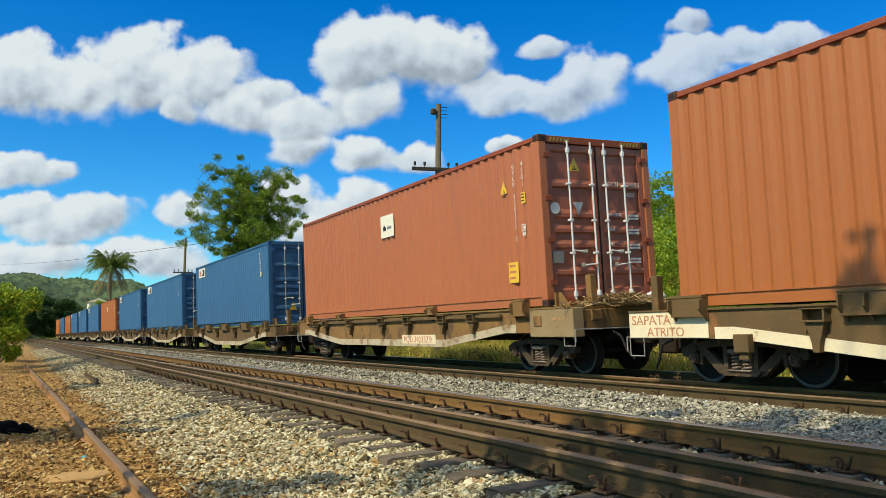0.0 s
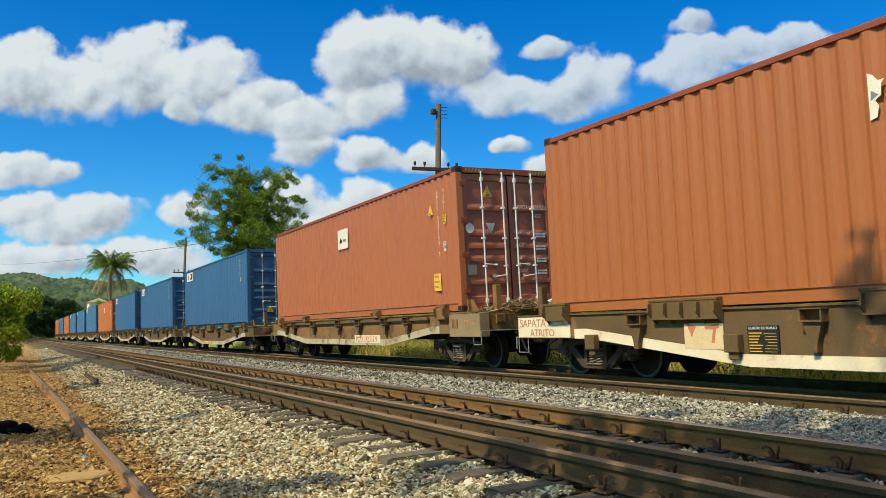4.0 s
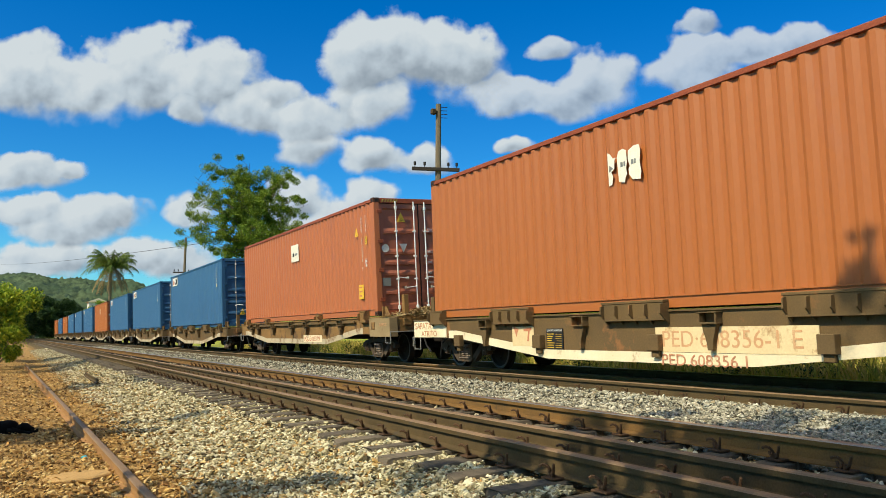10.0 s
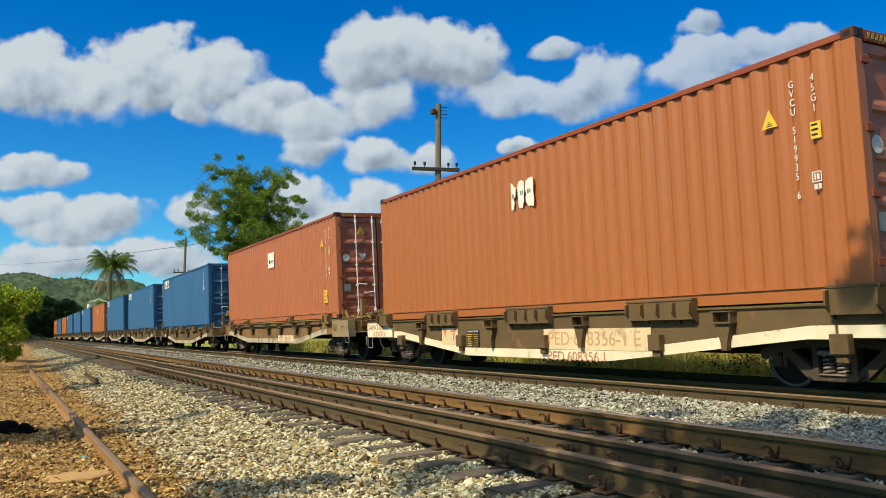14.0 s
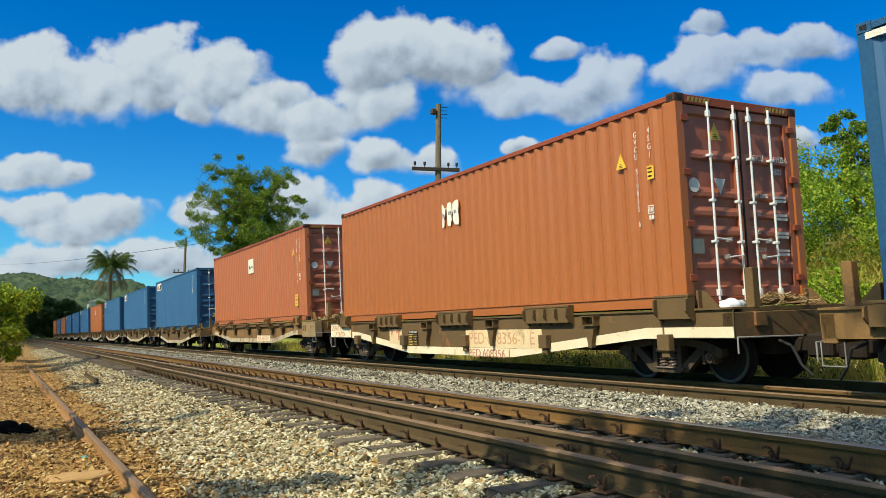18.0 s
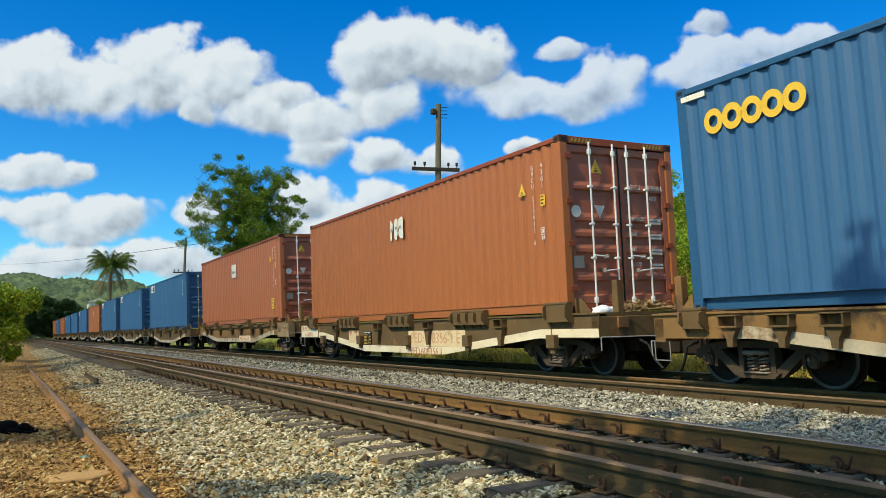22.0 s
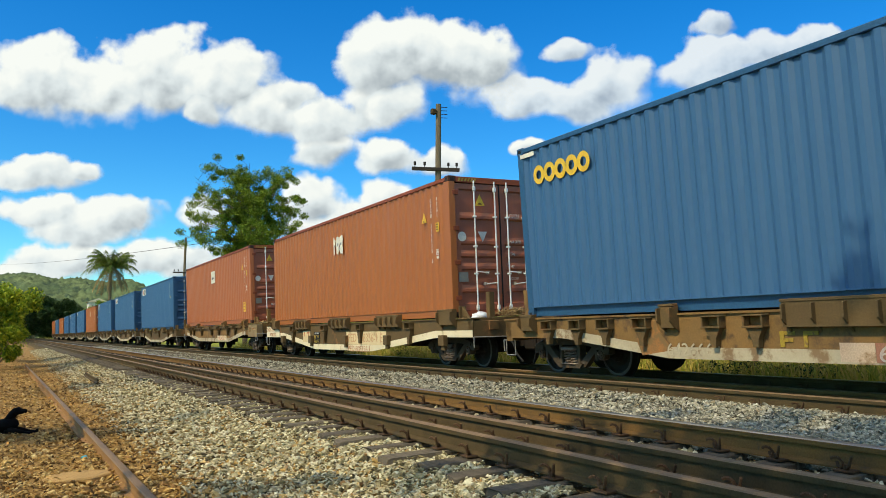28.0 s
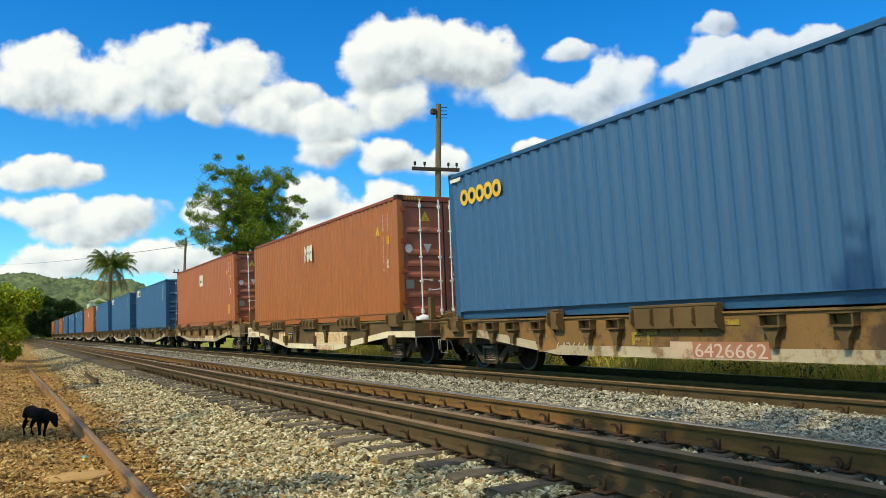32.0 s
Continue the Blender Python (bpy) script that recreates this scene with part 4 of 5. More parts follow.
def wagon_two_details(g):
    for a, b in ((2.42, 3.65), (5.53, 6.79), (8.68, 9.87)):
        bracket(g, a, b, 0.79, 1.13, 5, BROWN)
    bracket(g, -0.1, 0.5, 0.80, 1.18, 2, BROWN)
    bracket(g, 11.75, 12.3, 0.82, 1.16, 2, BROWN)
    stake_pockets(g, (1.95, 4.77, 7.38, 10.18), BROWN, deep=0.10)
    for y in (0.4, 3.15, 5.77, 8.5, 11.18):
        part("tie_down_box", boxes((-1.31, -1.2, y - 0.11, y + 0.11, 0.44, 0.66), (-1.27, -1.2, y - 0.07, y + 0.07, 0.35, 0.45), bevel=0.008), BROWN, g)
    part("white_panel", boxes((-1.217, -1.207, 3.28, 5.79, 0.425, 0.755)), PANEL, g, "sunburnt cream number panel")
    part("white_panel", boxes((-1.217, -1.207, 8.68, 9.33, 0.47, 0.80)), PANEL, g, "faded cream patch with red paint marks")
    part("red_mark", outline_plate([(9.12, 0.76), (9.28, 0.8), (9.2, 0.62), (9.16, 0.7)], -1.219, -1.2165), REDLETTER, g)
    part("red_mark", outline_plate([(8.74, 0.79), (8.98, 0.76), (8.97, 0.72), (8.84, 0.72), (8.88, 0.55), (8.83, 0.55), (8.79, 0.73), (8.74, 0.74)], -1.219, -1.2165), REDLETTER, g)
    lettering("lettering", "PED·608356-1 E", 0.31, REDFADE, g, on_side(5.68, 0.495, -1.218), width=2.17)
    lettering("lettering", "PED.608356.1", 0.215, REDWORN, g, on_side(5.71, 0.25, -1.217), width=1.42)
    part("white_panel", boxes((-1.215, -1.205, 11.75, 13.2, 0.615, 0.96)), WHITE, g, "white end panel with red lettering")
    lettering("lettering", "SAPATA", 0.19, REDWORN, g, on_side(13.15, 0.79, -1.217), squeeze=1.12)
    lettering("lettering", "ATRITO", 0.17, REDWORN, g, on_side(12.85, 0.635, -1.217), squeeze=1.15)
    part("white_panel", boxes((-1.215, -1.205, -0.72, 0.45, 0.615, 0.75)), WHITE, g, "white end panel")
    p = part("data_board", boxes((-1.222, -1.206, 7.87, 8.31, 0.435, 0.76)), BLACK, g, "black board with worn yellow rows of data")
    lettering("lettering", "QUADRO DE REVISAO", 0.045, LETTER, p, on_side(8.29, 0.715, -1.223), thick=0.001, width=0.40)
    bm = bmesh.new()
    rows = random.Random(4)
    for i in range(7):
        box(bm, -1.225, -1.2215, 8.12 + rows.uniform(-0.03, 0.05), 8.29, 0.45 + i * 0.036, 0.462 + i * 0.036)
        box(bm, -1.225, -1.2215, 7.9, 8.08 - rows.uniform(0, 0.08), 0.45 + i * 0.036, 0.455 + i * 0.036)
    part("print", bm, YELLOW, p)


ENDBOX = surface("pale_ochre_paint", (0.33, 0.24, 0.125), (0.25, 0.17, 0.085), 0.7, 0, 1.5, 40, 0.6, 0.15, (0.2, 0.12, 0.06), 0.56, 2.5, grain=0.08)
REDWORN = surface("worn_red_letter_paint", (0.42, 0.15, 0.075), (0.56, 0.30, 0.17), 0.7, 0, 9, 60, 0.5, 0.1, (0.72, 0.58, 0.38), 0.58, 14)
REDFADE = surface("faded_red_paint", (0.52, 0.25, 0.12), (0.62, 0.38, 0.2), 0.7, 0, 6, 60)


def stake_pockets(g, ys, paint, x=-1.2, deep=0.0):
    for y in ys:
        b = part("stake_pocket", boxes((x - 0.13, x, y - 0.15, y + 0.15, 0.79, 0.812), (x - 0.12, x, y - 0.145, y - 0.12, 0.81, 0.93), (x - 0.12, x, y + 0.12, y + 0.145, 0.81, 0.93), (x - 0.13, x, y - 0.16, y + 0.16, 0.93, 0.945), bevel=0.003), paint, g)
        part("gusset", outline_plate([(y - 0.12, 0.79), (y + 0.12, 0.79), (y + 0.05, 0.66 - deep), (y + 0.04, 0.56 - deep), (y - 0.04, 0.56 - deep), (y - 0.05, 0.66 - deep)], x - 0.09, x - 0.01), paint, b)


def wagon_three_details(g):
    bracket(g, 0.55, 0.95, 0.80, 1.15, 2, OCHRE)
    bracket(g, 11.6, 12.0, 0.82, 1.12, 2, OCHRE)
    bracket(g, 3.9, 4.2, 0.9, 1.14, 2, OCHRE)
    bracket(g, 9.1, 9.4, 0.9, 1.12, 2, OCHRE)
    stake_pockets(g, (2.4, 3.6, 5.2, 6.6, 8.6, 10.4, 11.2), BROWN)
    part("tie_rail", boxes((-1.27, -1.23, 1.4, 11.6, 0.86, 0.92)), BROWN, g)
    part("white_panel", boxes((-1.215, -1.205, 4.0, 5.6, 0.36, 0.55)), WHITE, g, "white number panel")
    lettering("lettering", "PQD.342337.9", 0.19, REDLETTER, g, on_side(5.52, 0.385, -1.217), squeeze=1.18)
    e = part("end_box", boxes((-1.22, -1.0, -0.64, 0.55, 0.5, 0.97), bevel=0.01), ENDBOX, g, "pale ochre end plate with stencilled word")
    lettering("lettering", "SAPATAS", 0.1, REDFADE, e, on_side(-0.08, 0.76, -1.224))
    part("latch_plate", boxes((-1.235, -1.22, 0.2, 0.42, 0.68, 0.86), bevel=0.006), OCHRE, e)


def wagon_one_details(g):
    bracket(g, 8.78, 9.02, 0.74, 1.12, 2, BROWN)
    bracket(g, 12.0, 12.35, 0.72, 1.05, 2, BROWN)
    bracket(g, 5.55, 7.1, 0.73, 1.11, 5, BROWN)
    bracket(g, 2.0, 3.2, 0.72, 1.12, 5, BROWN)
    stake_pockets(g, (11.6, 10.86, 10.2, 9.42, 8.14, 7.5, 4.8, 3.9), BROWN)
    part("number_panel", boxes((-1.215, -1.205, 4.89, 6.08, 0.41, 0.615)), REDPANEL, g, "reddish number panel with white digits")
    part("number_panel", boxes((-1.215, -1.205, 6.085, 6.48, 0.41, 0.615)), REDLIGHT, g, "faded ochre panel")
    lettering("lettering", "6426662", 0.25, CHALK, g, on_side(6.06, 0.42, -1.217), width=1.11)
    lettering("lettering", "6426662", 0.24, WHITE2, g, on_side(9.02, 0.43, -1.2165), thick=0.001, width=0.92)
    for y0, y1, z0, z1 in ((7.16, 7.22, 0.56, 0.74), (7.02, 7.16, 0.70, 0.74), (7.05, 7.16, 0.62, 0.66), (6.86, 6.91, 0.56, 0.74), (6.72, 6.86, 0.70, 0.74), (5.84, 6.0, 0.82, 0.90), (5.30, 5.52, 0.82, 0.89)):
        part("stencil_bar", boxes((-1.2115, -1.2005, y0, y1, z0, z1)), OLDYELLOW, g)
    part("rust_patch", outline_plate([(8.9, 0.5), (9.5, 0.42), (9.62, 0.7), (9.45, 0.93), (9.2, 0.9), (9.1, 0.7)], -1.214, -1.206), RUSTPATCH, g, "orange rust patch")


CHALK = surface("chalky_pink_digits", (0.66, 0.54, 0.45), (0.5, 0.36, 0.28), 0.7, 0, 9, 60, 0.5, 0.1, (0.4, 0.2, 0.12), 0.6, 9)
OLDYELLOW = surface("faded_yellow_stencil", (0.40, 0.27, 0.035), (0.30, 0.19, 0.04), 0.75, 0, 8, 60, 0.5, 0.1, (0.2, 0.12, 0.05), 0.52, 12)
REDPANEL = surface("red_panel_paint", (0.36, 0.14, 0.085), (0.42, 0.20, 0.12), 0.7, 0, 4, 60, 0.6, 0.1, (0.42, 0.22, 0.12), 0.66, 4)
RUSTPATCH = surface("orange_rust", (0.40, 0.16, 0.05), (0.27, 0.14, 0.055), 0.8, 0, 5, 60, 0.4, 0.2, (0.22, 0.13, 0.055), 0.47, 6)
REDLIGHT = surface("washed_pink_paint", (0.50, 0.33, 0.22), (0.6, 0.46, 0.33), 0.7, 0, 4, 60, 0.6, 0.1, (0.26, 0.15, 0.07), 0.55, 3)

box_one = build_container("container", "blue corrugated container with yellow emblem, on a flat wagon", BLUE, BLUE_DARK, BLUE, blue_marks(True))
box_two = build_container("container", "orange corrugated container with torn sticker, on a flat wagon", ORANGE, RAILRED, DOORRED, orange_marks("519935 6", "torn"))
box_three = build_container("container", "red-brown corrugated container with cream sticker, on a flat wagon", RED, RAILRED, DOORRED, orange_marks("524352 5", "whole"))
box_four = build_container("container", "blue corrugated container with white sticker, on a flat wagon", BLUE, BLUE_DARK, BLUE_DARK, blue_marks(False))

wagon_one = build_wagon("ochre and rust container wagon with pink number panel", OCHRE, WHITE2, -0.9, 12.95, (0.9, 3.1, 9.0, 11.3), 0.965, 0.655, 0.39, 0.009, wagon_one_details, True)
wagon_two = build_wagon("brown container wagon with bright white sill stripe and red lettering", BROWN, WHITE, -0.72, 13.2, (0.84, 4.17, 8.3, 11.3), 0.965, 0.60, 0.27, -0.019, wagon_two_details, True)
wagon_three = build_wagon("rusty ochre container wagon with cream stripe", OCHRE, WHITE2, -0.62, 13.0, (1.34, 3.64, 9.46, 12.0), 0.965, 0.57, 0.30, -0.149, wagon_three_details, True)
PITCH = 15.12
add_mover(box_one, -14.87, 4.353, 0.695, 1.0)
add_mover(wagon_one, -14.87, 4.353, 0.695, 0)
add_mover(box_two, 0, 2.567, 0.7065, 1.0)
add_mover(wagon_two, 0, 2.567, 0.7065, 0)
add_mover(box_three, PITCH, 3.437, 0.844, 1.0)
add_mover(wagon_three, PITCH, 3.437, 0.844, 0)
add_mover(box_four, 2 * PITCH + 0.9, 3.0, 0.74, 1.0)
wagon_plain = build_wagon("brown container wagon with pale sill stripe", BROWN, WHITE2, -0.72, 13.2, (0.84, 4.17, 8.3, 11.3), 0.965, 0.60, 0.27, -0.049, plain_details, False)
add_mover(wagon_plain, 2 * PITCH + 0.9, 3.0, 0.74, 0)
FAR_CARS = "bbobbbobo"
for i, kind in enumerate(FAR_CARS):
    src = {"b": box_four, "o": box_two, "r": box_three}[kind]
    off = (3 + i) * PITCH + 1.6
    add_mover(copy_thing(src, Matrix.Identity(4)), off, 3.0, 0.74, 1.0)
    add_mover(copy_thing(wagon_plain, Matrix.Identity(4)), off, 3.0, 0.74, 0)


# ---- poles, wires ----
def build_pole(x, y, base, top, arm_z, w=0.16):
    p = thing("utility_pole", "old slim wooden utility pole with a cross-arm and insulators", "pole", "utility poles beside the line", at=pose(x, y, base))
    bm = bmesh.new()
    bmesh.ops.create_cone(bm, cap_ends=True, segments=8, radius1=w * 0.85, radius2=w * 0.62, depth=top - base + 0.3, matrix=Matrix.Translation((0, 0, (top - base) / 2 - 0.15)))
    part("shaft", bm, WOOD, p)
    a = arm_z - base
    part("cross_arm", boxes((-0.95, 0.75, -0.16, -0.06, a - 0.06, a + 0.06), bevel=0.008), TARRED, p, at=pose(0, 0, 0, 0, 0, -20))
    for k in (-0.85, -0.5, 0.35, 0.65):
        part("insulator", tubes(((k, -0.11, a + 0.05), (k, -0.11, a + 0.16), 0.012), ((k, -0.11, a + 0.13), (k, -0.11, a + 0.25), 0.045), seg=8), BLACK, p, at=pose(0, 0, 0, 0, 0, -20))
    t = top - base
    for k in range(4):
        part("step_peg", tubes(((0, 0, t - 0.1 - k * 0.13), (0.3, -0.12, t - 0.1 - k * 0.13), 0.012), seg=6), DARKIRON, p)
    part("lamp_bracket", boxes((-0.3, -0.12, -0.1, 0.08, t - 0.4, t - 0.2), bevel=0.03), RUST, p)


build_pole(13.0, 24.3, 0.1, 9.6, 7.2)
build_pole(13.0, 71.5, 0.1, 10.0, 6.9)


# ---- plants ----
LEAF_V = [(0, -0.5, 0), (0.28, -0.1, 0.06), (0, 0.5, -0.04), (-0.28, -0.1, 0.06)]
LEAF_F = [(0, 1, 2, 3)]


def leaves(name, centres, spread, count, size, material, parent, seed, tilt=1.2, flat=1.0):
    rng = np.random.default_rng(seed)
    c = np.array(centres)
    k = rng.integers(0, len(c), count)
    d = rng.normal(0, 1, (count, 3))
    d /= np.linalg.norm(d, axis=1)[:, None]
    d[:, 2] *= flat
    r = rng.uniform(0.15, 1, count) ** 0.7
    pos = c[k, :3] + d * r[:, None] * (c[k, 3:4] if c.shape[1] > 3 else spread)
    s = size * rng.uniform(0.6, 1.3, count)
    v = np.einsum("nij,nkj->nki", rotations(count, rng, tilt), np.array(LEAF_V)[None] * s[:, None, None]) + pos[:, None]
    return join_pieces(name, v, LEAF_F, material, parent)


def build_tree(label, at, trunk_h, crown_r, crown_h, seed, leaf_count, leaf_size, material, clumps=60, lean=0.0, boughs=0):
    """Trunk, forked limbs and a crown of leaf clumps spread along boughs that reach out in uneven layers."""
    rng = random.Random(seed)
    t = thing("tree", label, "tree", at=at)
    bm = bmesh.new()
    tube(bm, (0, 0, -0.3), (lean, 0, trunk_h), crown_r * 0.045, crown_r * 0.03, 10)
    ends = []
    boughs = boughs or max(10, clumps // 5)
    per = max(3, clumps // boughs)
    for i in range(boughs):
        a, u = i * 2.4 + rng.uniform(-0.5, 0.5), (i + rng.uniform(0, 0.8)) / boughs
        w = math.sqrt(max(0.12, 1 - ((u - 0.36) / 0.74) ** 2))
        reach = crown_r * w * rng.uniform(0.55, 1.22)
        base = Vector((lean * 0.8, 0, trunk_h + crown_h * 0.55 * u))
        tip = Vector((lean + reach * math.cos(a), reach * math.sin(a), trunk_h + crown_h * (0.05 + 0.92 * u) + rng.uniform(-0.07, 0.08) * crown_h))
        mid = base.lerp(tip, 0.5) + Vector((0, 0, crown_h * rng.uniform(-0.03, 0.06)))
        tube(bm, base, mid, crown_r * 0.011, crown_r * 0.006, 6)
        tube(bm, mid, tip, crown_r * 0.006, crown_r * 0.002, 5)
        for k in range(per):
            f = 0.14 + 0.88 * (k + rng.uniform(0, 1)) / per
            q = base.lerp(mid, f * 2) if f < 0.5 else mid.lerp(tip, f * 2 - 1)
            twig = q + Vector((rng.gauss(0, 0.115), rng.gauss(0, 0.115), rng.gauss(0.02, 0.09))) * crown_r
            tube(bm, q, twig, crown_r * 0.003, crown_r * 0.0015, 4)
            ends.append((twig.x, twig.y, twig.z, crown_r * rng.uniform(0.06, 0.13)))
    for k in range(clumps // 9):
        ends.append((lean + rng.gauss(0, 0.2) * crown_r, rng.gauss(0, 0.2) * crown_r, trunk_h + crown_h * rng.uniform(0.45, 0.93), crown_r * rng.uniform(0.08, 0.15)))
    tube(bm, (lean, 0, trunk_h), (lean, 0, trunk_h + crown_h * 0.8), crown_r * 0.03, crown_r * 0.006, 8)
    part("trunk", bm, WOOD, t)
    leaves("crown", ends, 1, leaf_count, leaf_size, material, t, seed, flat=0.75)
    return t


build_tree("broad leafy green tree standing behind the train", pose(14.5, 56.0, 0.1), 6.4, 4.3, 7.2, 11, 80000, 0.135, LEAF, 400, boughs=44)


def build_palm(at, height, frond):
    p = thing("palm_tree", "tall palm with arching green fronds and dry skirts", "palm tree", at=at)
    bm = bmesh.new()
    for i in range(10):
        tube(bm, (0, 0, height * i / 10 - 0.2), (0, 0, height * (i + 1) / 10 - 0.2), 0.28 - 0.01 * i, 0.25 - 0.01 * i, 10)
    part("trunk", bm, WOOD, p)
    rng = random.Random(5)
    count = 56
    for i in range(count):
        a = i * 2.4 + rng.uniform(-0.2, 0.2)
        rise = 1.5 - 1.75 * (i / count)
        dry = i > count - 15
        vs, fs = [], []
        n = 30
        pts = []
        long = frond * rng.uniform(0.85, 1.1) * (0.7 if dry else 1)
        for k in range(n + 1):
            u = k / n
            r = long * u * math.cos(rise * 0.6) * (1 - 0.25 * u)
            z = long * (math.sin(rise) * u - 0.57 * u * u - (0.5 * u if dry else 0))
            pts.append(Vector((r * math.cos(a), r * math.sin(a), height + z)))
        side = Vector((-math.sin(a), math.cos(a), 0))
        for k in range(2, n):
            w = long * 0.25 * math.sin(math.pi * (0.2 + 0.75 * k / n)) * rng.uniform(0.75, 1.2)
            step = pts[k + 1] - pts[k]
            for s in (-1, 1):
                tip = pts[k] + side * s * w * 0.7 + Vector((0, 0, -w * rng.uniform(0.45, 0.9))) + step * 1.6
                b = len(vs)
                vs += [pts[k], pts[k] + step * 0.85, tip]
                fs.append((b, b + 1, b + 2))
            b = len(vs)
            vs += [pts[k - 1], pts[k], pts[k] + side * 0.05 + Vector((0, 0, 0.04))]
            fs.append((b, b + 1, b + 2))
        cloud_of("frond", [tuple(v) for v in vs], fs, DRYLEAF if dry else PALMLEAF, p)
    return p


build_palm(pose(12.0, 122.0, 0.1), 11.2, 4.9)


def bush_row(name, label, material, spots, count, size, seed):
    for i, (x, y, z, r, h) in enumerate(spots):
        b = thing(name, label, "bush", at=pose(x, y, z))
        rng = random.Random(seed + i)
        c = [(rng.uniform(-r, r), rng.uniform(-r, r), rng.uniform(0.1, 1) ** 0.8 * h * 0.9, rng.uniform(0.2, 0.42) * r) for _ in range(22)]
        bm = bmesh.new()
        for q in c[:8]:
            tube(bm, (0, 0, -0.1), q[:3], 0.03, 0.01, 5)
        part("stem", bm, WOOD, b)
        leaves("foliage", c, 1, count, size, material, b, seed + i)


bush_row("bush", "sunlit green bush on the bank behind the train", BUSHLEAF,
         [(19.0 + 0.8 * math.sin(i * 2.1), 6 + i * 2.5, 1.0, 1.9, 2.0 + 0.4 * math.sin(i * 1.7)) for i in range(13)], 11000, 0.095, 30)
bush_row("bush", "tall leafy bush high on the bank", BUSHLEAF,
         [(22.5 + 1.2 * math.sin(i * 1.3), 7 + i * 3.1, 3.0, 2.4, 2.4 + 0.5 * math.sin(i * 2.9)) for i in range(11)], 10000, 0.105, 60)
for i, (x, y, h, r) in enumerate(((27, 16.5, 1.6, 2.4), (26, 21.5, 0.9, 2.2), (29, 19, 2.2, 2.6), (28, 27.5, 1.6, 2.6), (30, 13, 2.0, 2.8), (29, 34, 2.0, 3.0))):
    build_tree("slender leafy tree on the bank behind the train", pose(x, y, 3.6), h, r, 3.8 + 0.4 * (i % 3), 40 + i, 18000, 0.125, LEAF, 90)
bush_row("bush", "dense sunlit thicket on top of the bank", BUSHLEAF, [(25.5 + 1.0 * math.sin(i * 1.7), 11 + i * 2.6, 3.9, 2.2, 4.3 + 0.6 * math.sin(i * 2.3)) for i in range(12)], 11000, 0.12, 170)
bush_row("bush", "yellow-green bush at the edge of the siding", SIDELEAF, [(-0.5, 37, 0.1, 1.3, 3.3), (-1.5, 45, 0.1, 1.9, 3.6), (-1.15, 31, 0.1, 0.7, 2.9), (-0.75, 34, 0.1, 0.9, 3.1)], 9000, 0.14, 90)
bush_row("dark_bush", "dark leafy trees where the track bends", DARKLEAF,
         [(-4, 190, 0, 6, 10), (4, 220, 0, 5, 10), (-2, 235, 0, 7, 11), (-6, 170, 0, 5, 8), (11, 290, 0, 8, 14), (18, 300, 0, 7, 12), (-9, 150, 0, 6, 5), (3, 330, 0, 8, 12), (10.8, 262, 0, 5, 14), (5.0, 256, 0, 5, 13), (15.8, 276, 0, 4.5, 14), (-0.5, 240, 0, 6, 12)], 9000, 0.6, 120)
build_tree("small leafy tree overhanging the siding", pose(-2.45, 20, 0.1), 2.4, 1.9, 3.2, 71, 2600, 0.17, LEAF, 30)
build_tree("small leafy tree shading the resting dog", pose(-3.85, 10.35, 0.1), 2.2, 1.8, 3.2, 77, 9000, 0.17, LEAF, 80)
build_tree("small leafy tree beside the camera", pose(-3.5, 5.0, 0.1), 2.4, 1.1, 2.6, 79, 3000, 0.15, LEAF, 50)
build_tree("leafy tree beside the camera, throwing dappled shade", pose(-4.2, 1.7, 0.1), 5.4, 3.3, 7.6, 21, 12500, 0.19, LEAF, 170, boughs=34)


def grass_strip(name, label, count, xr, yr, height, seed):
    rng = np.random.default_rng(seed)
    x, y = rng.uniform(*xr, count), rng.uniform(*yr, count)
    h = height * rng.uniform(0.5, 1.3, count)
    bend = rng.normal(0, 0.35, (count, 2)) * h[:, None]
    a = rng.uniform(0, np.pi, count)
    w = 0.017
    z = ground_z(x, y) - 0.02
    p = np.stack([x, y, z], 1)
    d = np.stack([np.cos(a) * w, np.sin(a) * w, 0 * a], 1)
    top = p + np.stack([bend[:, 0], bend[:, 1], h], 1)
    mid = p + np.stack([bend[:, 0] * 0.3, bend[:, 1] * 0.3, h * 0.6], 1)
    v = np.stack([p - d, p + d, mid + d * 0.8, mid - d * 0.8, top], 1)
    f = [(0, 1, 2), (0, 2, 3), (3, 2, 4)]
    tagged(join_pieces(name, v, f, GRASS), label, "grass", kind="stuff")


grass_strip("grass", "tall yellow-green grass behind the train", 46000, (12.2, 17.4), (4, 50), 0.72, 8)
grass_strip("grass", "tall golden grass on the bank behind the train", 16000, (17.6, 25.5), (7, 34), 1.15, 28)
# scrub added to screen bright grass and keep the view under the wagons dark
bush_row("dark_bush", "low dark scrub at the foot of the train's ballast", DARKLEAF, [(12.9 + 0.3 * math.sin(i * 2.7), 10 + i * 5.3, 0.15, 1.15, 0.75 + 0.15 * math.sin(i * 1.9)) for i in range(7)], 4000, 0.05, 150)
grass_strip("grass", "short shaded grass at the foot of the ballast", 6000, (10.9, 12.6), (3, 34), 0.2, 18)
grass_strip("grass", "dry tufts of grass along the siding", 7000, (-3.0, -0.9), (16, 50), 0.3, 9)


